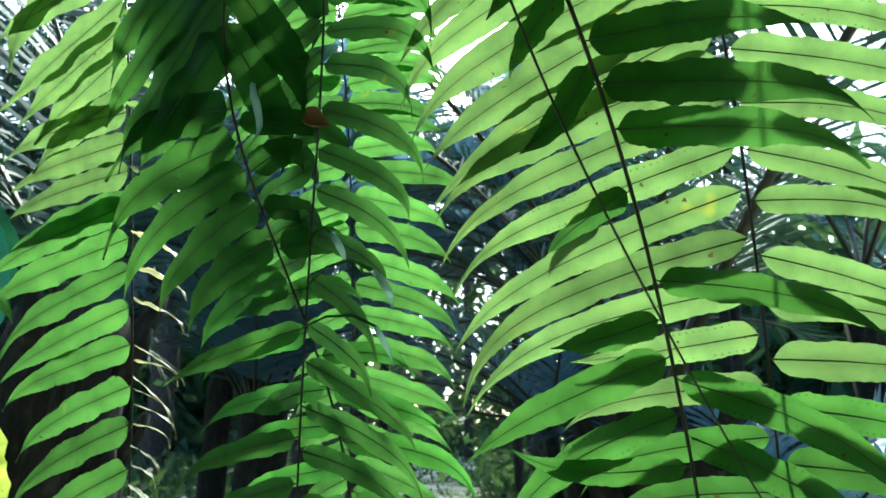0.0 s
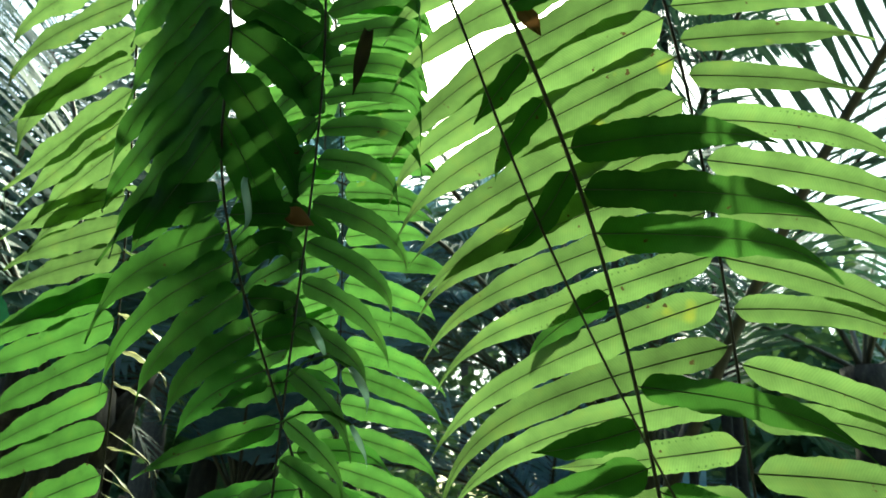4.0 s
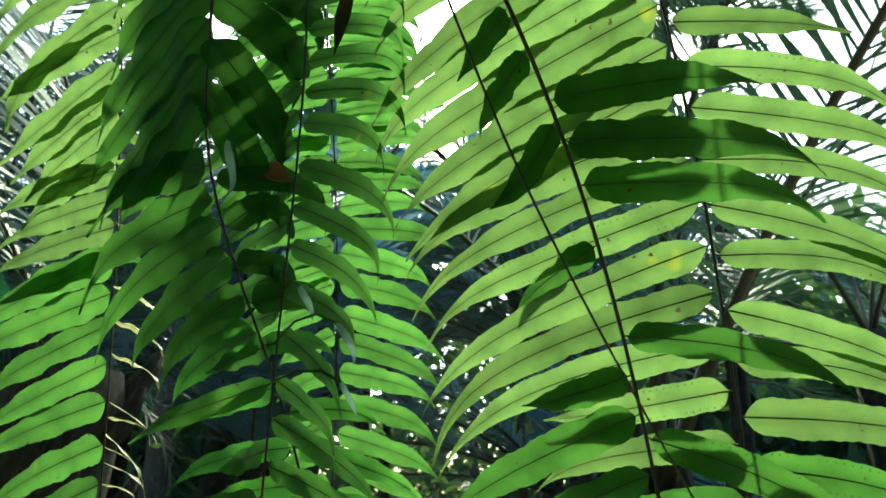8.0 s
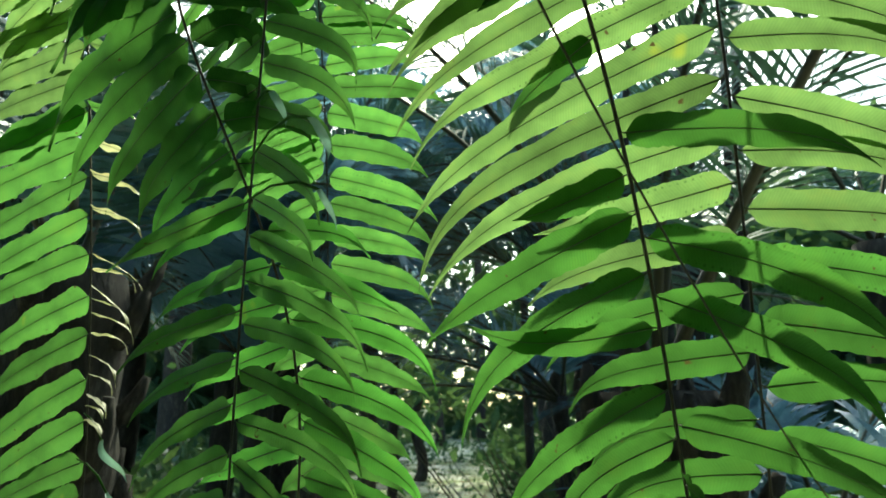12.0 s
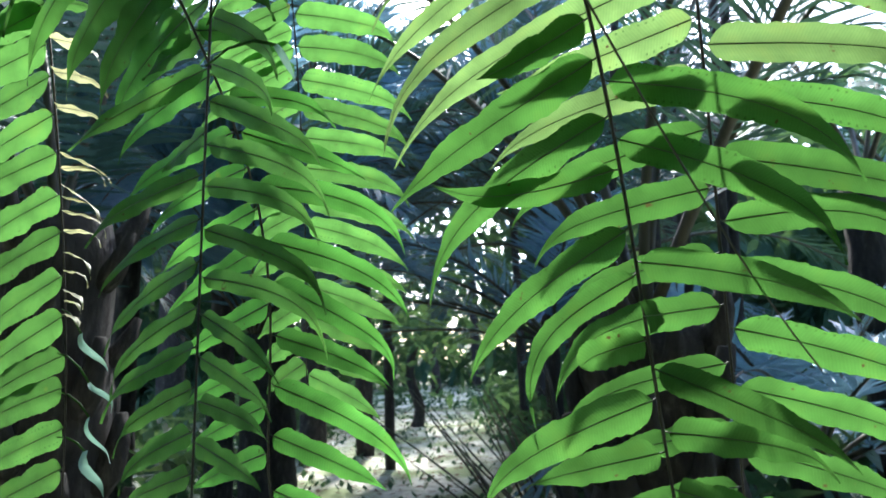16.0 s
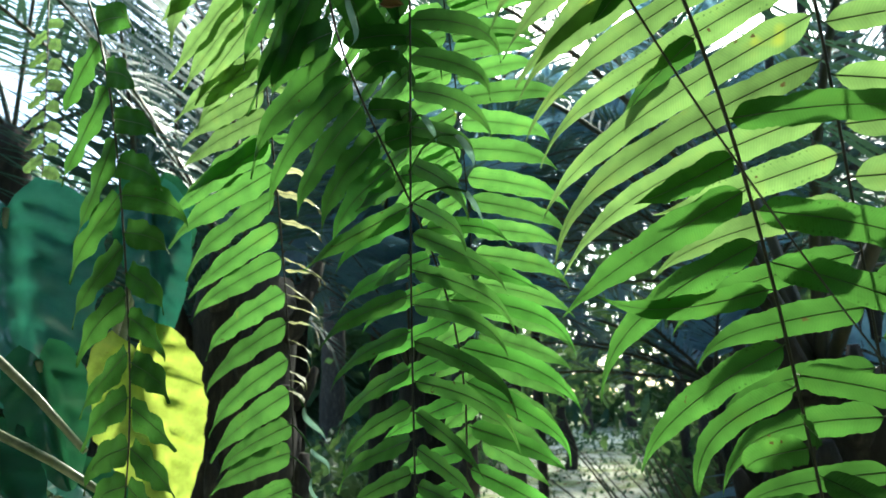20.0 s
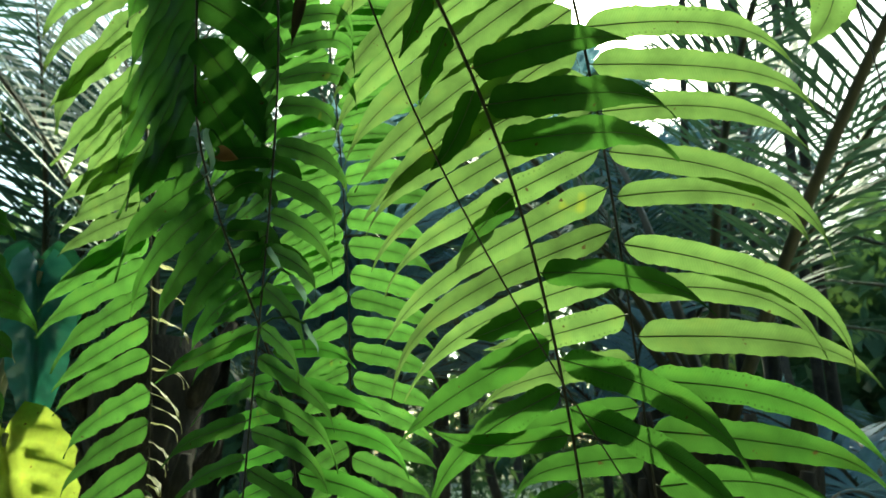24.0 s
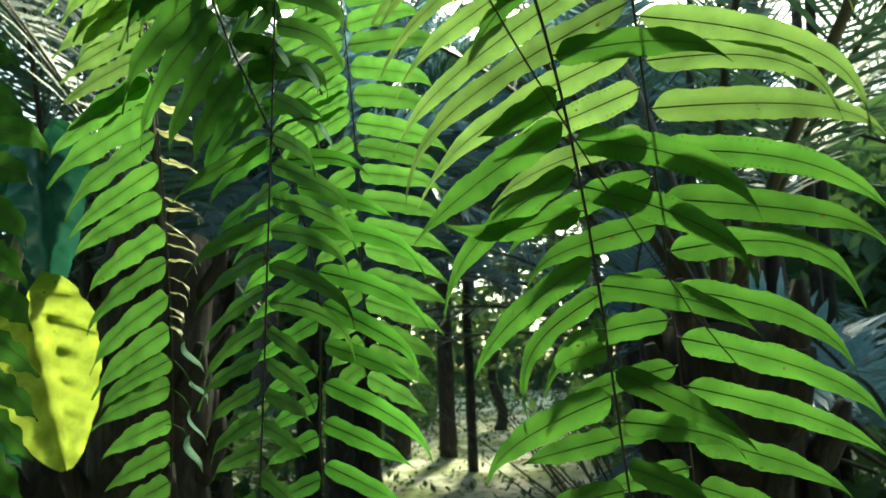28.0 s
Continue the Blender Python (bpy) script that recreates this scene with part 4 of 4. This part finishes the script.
def litter():
    """Fallen leaves and low sprouts strewn over the clearing, joined."""
    rng = random.Random(77)
    verts, faces, slots = [], [], []
    for k in range(5200):
        x, y = rng.uniform(-3, 3), 3.0 + 15 * rng.random() ** 1.2
        c = Vector((x, y, noise.noise(Vector((x * 0.6, y * 0.6, 3.1))) * 0.09 * min(1, math.hypot(x, y) / 3) - 0.035))
        w, up = rng.uniform(0, 6.3), rng.random() < 0.3
        d = Vector((math.cos(w), math.sin(w), rng.uniform(0.8, 2.0) if up else rng.uniform(-0.1, 0.25))).normalized()
        e = d.cross(Vector((0, 0, 1))).normalized() + Vector((0, 0, rng.uniform(-0.3, 0.3)))
        ln, wd = rng.uniform(0.05, 0.14), rng.uniform(0.012, 0.04)
        o = len(verts)
        verts += [c, c + d * ln * 0.5 + e * wd, c + d * ln, c + d * ln * 0.5 - e * wd]
        faces.append((o, o + 1, o + 2, o + 3))
        slots.append(1 if up else 0)
    ob = raw("leaf_litter", verts, faces, [DRY, BUSH], None, "", slots)
    tagged(ob, "brown fallen leaves and green sprouts strewn over the clearing", "leaf litter", kind="stuff")


def back_place(rng):
    a, r = rng.uniform(1.5, 2 * math.pi - 1.5), rng.uniform(3.6, 7.0)
    return r * math.sin(a), r * math.cos(a), rng.uniform(0.0, 6.5)


def roof_place(rng):
    return rng.uniform(-6, 6), rng.uniform(-7, 1.3), rng.uniform(5.0, 7.0)


def eave_place(rng):
    return rng.uniform(-3.5, 5), rng.uniform(1.3, 3.3), rng.uniform(5.3, 6.3)


def far_trunk(place, h, r, seed):
    rng = random.Random(seed)
    root = anchor("tree", place)
    tagged(root, "distant tree with a dark trunk in the grove", "tree", "distant trees")
    pts = [(0.1 * math.sin(i * 0.9 + seed), 0.08 * math.sin(i * 1.3 + seed), -0.15 + h * i / 8) for i in range(9)]
    v, f = tube(pts, [r * (1.25 if i == 0 else 1.0 - 0.05 * i) for i in range(9)], 10)
    raw("trunk", v, f, BARK, root)
    verts, faces = [], []
    for k in range(260):
        d = Vector((rng.gauss(0, 1), rng.gauss(0, 1), rng.gauss(0, 0.7)))
        c = Vector(pts[-1]) + d * 0.8
        a = Vector((rng.gauss(0, 1), rng.gauss(0, 1), rng.gauss(0, 1))).normalized()
        e = a.cross(Vector((0.3, 0.6, 0.7))).normalized()
        L, W = rng.uniform(0.12, 0.28), rng.uniform(0.05, 0.1)
        o = len(verts)
        verts += [c - a * L, c + e * W, c + a * L, c - e * W]
        faces.append((o, o + 1, o + 2, o + 3))
    raw("crown", verts, faces, BUSH, root)


def shrub(label, place, stems, lean, length, seed):
    """A bush of thin bare stems that fan out from one foot."""
    rng = random.Random(seed)
    root = anchor("shrub", place)
    tagged(root, label, "shrub", "bare shrubs")
    for k in range(stems):
        a, b = radians(rng.uniform(*lean)), radians(rng.uniform(-25, 25))
        ln = length * rng.uniform(0.7, 1.15)
        d = Vector((math.sin(a), math.sin(b), math.cos(a))).normalized()
        f0 = Vector((rng.uniform(-0.18, 0.18), rng.uniform(-0.15, 0.15), -0.08))
        bend = Vector((rng.uniform(-0.1, 0.1), 0, -0.1))
        pts = [f0 + d * ln * u + bend * u * u for u in (0, 0.25, 0.5, 0.75, 1.0)]
        v, f = tube(pts, [0.011, 0.010, 0.008, 0.006, 0.003], 5)
        raw("stem", v, f, PETIOLE, root)


overhead_limb()
ground_sheet()
shrub("bare dark stems of a shrub fanning from the ground", (0.72, 4.0, 0), 26, (-48, 12), 1.5, 5)
shrub("bare dark stems of a shrub beside the clearing", (1.5, 6.0, 0), 18, (-50, 25), 1.5, 6)
palm("short dark palm with a fan of arching green leaves", (0.87, 2.7, 0), 1.4, 0.27, 6, 3.2, 3, el=(42, 88), droop=(30, 75), leaflets=72, leaf_w=0.018, fan=(-70, 120), feet=42, spread=66, extra=((160, 64, 50, 3.0), (146, 74, 45, 3.2), (180, 70, 50, 3.0)))
palm("dark-trunked palm with rising feather leaves", (-1.17, 1.95, 0), 1.75, 0.19, 2, 2.3, 8, el=(58, 88), droop=(25, 60), leaflets=70, leaf_len=0.62, leaf_w=0.020, bare=0.1, fan=(105, 215), feet=38, spread=80, extra=((200, 62, 30, 2.2),))
palm("palm with upright leaves of fine level leaflets", (-2.05, 2.6, 0), 1.1, 0.14, 6, 3.1, 51, el=(76, 89), droop=(6, 26), leaflets=86, leaf_len=0.85, leaf_w=0.018, bare=0.06, hang=0.12, fan=(20, 250), feet=20, spread=88)
palm("young palm with sky blue painted on its arching leaves", (-1.3, 4.4, 0), 1.5, 0.10, 14, 1.5, 21, el=(42, 84), droop=(55, 100), leaflets=44, leaf_len=0.5, leaf_w=0.042, leaf=PALM_SKY)
palm("young palm with sky blue painted on its arching leaves", (2.3, 4.2, 0), 0.5, 0.14, 14, 2.2, 22, el=(15, 75), droop=(55, 110), leaflets=42, leaf_len=0.48, leaf_w=0.042, leaf=PALM_SKY)
GROVE = "palm with dark feather leaves in the grove"
palm(GROVE, (-4.0, 3.3, 0), 3.3, 0.16, 6, 2.5, 78, leaflets=74, leaf_len=0.7, leaf_w=0.022, spread=80, el=(10, 86))
palm(GROVE, (3.4, 4.9, 0), 2.6, 0.2, 6, 3.4, 31, spread=70)
palm(GROVE, (-3.2, 4.6, 0), 2.4, 0.24, 6, 3.6, 32, spread=74)
palm(GROVE, (1.5, 6.6, 0), 2.2, 0.26, 15, 3.4, 33, extra=((172, 66, 62, 3.4), (186, 54, 60, 3.2), (160, 74, 60, 3.3), (195, 40, 60, 3.0)))
palm(GROVE, (-1.9, 6.9, 0), 2.7, 0.24, 16, 3.2, 37, extra=((5, 62, 62, 3.0), (-12, 48, 60, 3.0), (14, 36, 50, 3.0), (-30, 66, 60, 2.8), (0, 74, 40, 4.6), (-25, 78, 36, 4.4), (30, 76, 36, 4.4)))
palm(GROVE, (-2.0, 9.4, 0), 5.6, 0.17, 24, 3.6, 34, leaflets=44, leaf_w=0.045, fan=(75, 285), el=(5, 84), droop=(40, 90))
palm(GROVE, (-4.2, 16.0, 0), 5.6, 0.2, 20, 4.2, 44, leaflets=40, leaf_w=0.05)
palm(GROVE, (-5.0, 17.5, 0), 6.0, 0.28, 20, 4.2, 38, leaflets=34, leaf_w=0.05)
palm(GROVE, (5.6, 15.0, 0), 5.5, 0.28, 20, 4.2, 42, leaflets=34, leaf_w=0.05)
palm(GROVE, (-6.4, 14.5, 0), 5.5, 0.28, 20, 4.2, 43, leaflets=34, leaf_w=0.05)
palm(GROVE, (5.6, 7.0, 0), 2.4, 0.26, 8, 3.8, 35, leaflets=34)
palm(GROVE, (-6.0, 6.4, 0), 2.4, 0.26, 14, 3.8, 36, leaflets=34)
palm(GROVE, (2.3, 16.5, 0), 6.6, 0.16, 26, 3.6, 45, leaflets=40, leaf_w=0.06, el=(-10, 70), droop=(40, 90))
palm(GROVE, (2.8, 13.0, 0), 6.0, 0.16, 22, 3.4, 46, leaflets=40, leaf_w=0.06, el=(-5, 75))
DENSE = "palm with dense dark arching leaves behind the fern"
palm(DENSE, (1.25, 7.6, 0), 3.4, 0.09, 22, 2.9, 71, leaflets=54, leaf_w=0.05, el=(12, 86), droop=(40, 85), leaf=PALM_SKY)
palm(DENSE, (-1.3, 9.8, 0), 4.6, 0.12, 22, 3.2, 72, leaflets=50, leaf_w=0.06, el=(5, 86), droop=(40, 90), leaf=PALM_SKY)
palm(DENSE, (0.95, 5.6, 0), 1.45, 0.06, 4, 2.0, 81, leaflets=46, leaf_w=0.03, bare=0.12, leaf=PALM_SKY, extra=((180, 40, 70, 2.6), (168, 52, 85, 2.6), (192, 25, 55, 2.4), (158, 30, 60, 2.2), (202, 48, 80, 2.4), (185, 12, 35, 2.2)))
palm(DENSE, (-0.78, 8.4, 0), 2.9, 0.06, 20, 2.1, 79, leaflets=48, leaf_w=0.045, el=(0, 84), droop=(40, 85), leaf=PALM_SKY)
palm(DENSE, (1.2, 30.0, 0), 9.0, 0.2, 24, 6.0, 80, leaflets=48, leaf_w=0.14, el=(0, 84), droop=(40, 85), leaf=PALM_SKY)
palm(DENSE, (1.2, 10.4, 0), 5.0, 0.07, 22, 3.2, 73, leaflets=50, leaf_w=0.06, el=(-5, 86), droop=(40, 90), leaf=PALM_SKY)
palm(DENSE, (-2.8, 29.0, 0), 11.0, 0.25, 22, 6.4, 74, leaflets=46, leaf_w=0.14, el=(-10, 86), droop=(40, 90), leaf=PALM_SKY)
palm(DENSE, (-1.75, 5.0, 0), 2.3, 0.10, 20, 2.2, 75, leaflets=50, leaf_w=0.045, el=(10, 80), droop=(50, 100), leaf=PALM_SKY)
palm(DENSE, (-2.9, 5.7, 0), 2.5, 0.12, 20, 2.4, 76, leaflets=50, leaf_w=0.045, el=(10, 78), droop=(50, 100))
CANE = "slender cane palm with a thin dark stem"
for k, (x, y, h, r) in enumerate(((1.53, 4.6, 5.6, 0.035), (1.77, 4.7, 5.9, 0.045), (1.95, 4.5, 5.4, 0.035), (2.2, 4.9, 5.7, 0.04), (1.3, 5.2, 5.8, 0.035))):
    palm(CANE, (x, y, 0), h, r, 6, 1.1, 60 + k, leaflets=26, leaf_len=0.4, leaf_w=0.026, el=(30, 80), droop=(40, 80), lean=(0.3 + 0.06 * k, 0.1))
for i, (x, y, h, r) in enumerate(((-0.75, 13.5, 1.9, 0.13), (-0.7, 26.0, 5.6, 0.2), (-3.3, 16.5, 3.8, 0.14), (1.9, 12.5, 3.6, 0.15), (-3.5, 13.0, 3.6, 0.16), (3.0, 12.0, 3.4, 0.15))):
    far_trunk((x, y, 0), h, r, i)
leaf_cloud("far_woods", "green woods closing the far side of the grove", 11000, front_place, 0.62, 11)
leaf_cloud("undergrowth", "low dark bushes round the sunny clearing", 3400, bush_place, 0.16, 15)
litter()
# Unseen leaves behind and overhead, added to hold back skylight.
leaf_cloud("near_woods", "unseen dark woods added behind to block light", 1700, back_place, 0.42, 12)
leaf_cloud("canopy", "unseen leaf canopy added overhead to block skylight", 1100, roof_place, 0.42, 13)
leaf_cloud("canopy_edge", "unseen canopy edge added over the fern to block skylight", 900, eave_place, 0.085, 14)
plant = aroid("broad-leaved plant with heart-shaped green leaves and one yellowing", (-0.95, 0.95, 0), (
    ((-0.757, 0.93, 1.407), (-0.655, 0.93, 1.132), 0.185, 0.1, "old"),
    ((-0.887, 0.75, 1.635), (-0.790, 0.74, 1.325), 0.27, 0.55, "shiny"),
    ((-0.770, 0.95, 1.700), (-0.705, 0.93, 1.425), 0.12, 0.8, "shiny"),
    ((-0.800, 0.98, 1.735), (-0.745, 0.96, 1.500), 0.15, 0.3, "green"),
    ((-0.704, 0.68, 1.375), (-0.632, 0.68, 1.215), 0.10, 0.1, "green"),
    ((-0.737, 0.62, 1.274), (-0.611, 0.62, 1.187), 0.10, 0.7, "green"),
    ((-0.702, 0.74, 1.221), (-0.58, 0.74, 1.183), 0.07, 0.7, "green")), 4)
for p, q in (((-0.70, 0.60, 1.384), (-0.556, 0.62, 1.261)), ((-0.658, 0.58, 1.289), (-0.485, 0.60, 1.208))):
    p, q = Vector(p) - plant.location, Vector(q) - plant.location
    far = p + (p - q) * 0.9 + Vector((0, 0, 0.03))
    v, f = tube([far, p, p.lerp(q, 0.5) + Vector((0, 0, 0.004)), q], [0.006, 0.0055, 0.005, 0.004], 8)
    raw("stalk", v, f, STEM, plant, "pale bare leaf stalk")


# ---- curls with painted sky glints on the fronds ----
curled_tips(light_frond, (
    ((-0.303, 0.636, 1.330), (-0.280, 0.630, 1.306), (-0.248, 0.625, 1.271), 0.0065),
    ((-0.305, 0.637, 1.290), (-0.270, 0.630, 1.262), (-0.244, 0.625, 1.235), 0.005),
    ((-0.303, 0.638, 1.255), (-0.268, 0.630, 1.232), (-0.242, 0.625, 1.193), 0.0065),
    ((-0.300, 0.638, 1.215), (-0.270, 0.630, 1.203), (-0.246, 0.625, 1.165), 0.008)), 3)
curled_tips(straight_frond, (
    ((-0.103, 0.452, 1.535), (-0.078, 0.412, 1.530), (-0.066, 0.410, 1.503), 0.0055),
    ((-0.102, 0.452, 1.500), (-0.045, 0.382, 1.496), (-0.031, 0.378, 1.467), 0.0055),
    ((-0.102, 0.452, 1.470), (-0.046, 0.421, 1.466), (-0.033, 0.420, 1.438), 0.005)), 5)
curled_tips(bent_frond, (((-0.145, 0.445, 1.640), (-0.138, 0.400, 1.640), (-0.133, 0.398, 1.590), 0.006),), 8)


# ---- withered bits caught in the fronds ----
def withered_leaf(label, top, tip, width, curl, seed, stuff):
    rng = random.Random(seed)
    top, tip = Vector(top), Vector(tip)
    d = (tip - top).normalized()
    side = d.cross(Vector((0, 1, 0.2))).normalized()
    nor = d.cross(side)
    ln, verts, faces, n, k = (tip - top).length, [], [], 12, 6
    for i in range(n + 1):
        u = i / n
        w = width * (0.25 + 0.75 * math.sin(math.pi * min(1, u * 0.8 + 0.15))) * (1 - u ** 3 * 0.9)
        for j in range(k + 1):
            s = j / k * 2 - 1
            a = s * curl
            verts.append(top * 0 + d * (ln * u) + side * (w * 0.5 * math.sin(a) / max(0.4, math.sin(min(curl, 1.57)))) + nor * (w * 0.5 * (1 - math.cos(a)) + rng.uniform(-1, 1) * width * 0.05 + 0.1 * ln * u * u))
    for i in range(n):
        for j in range(k):
            a = i * (k + 1) + j
            faces.append((a, a + 1, a + k + 2, a + k + 1))
    ob = raw("withered_leaf", verts, faces, stuff)
    ob.location = top
    tagged(ob, label, "dead leaf")


withered_leaf("small curled brown dead leaf caught in the fern", (-0.079, 0.320, 1.571), (-0.063, 0.320, 1.564), 0.012, 1.9, 1, DRY)
withered_leaf("dark brown withered leaflet hanging in the fern", (-0.056, 0.40, 1.784), (-0.063, 0.40, 1.712), 0.013, 1.2, 2, DRY_DARK)
withered_leaf("brown scrap of dead leaf on a fern stalk", (0.065, 0.357, 1.770), (0.080, 0.36, 1.745), 0.016, 0.9, 3, DRY)
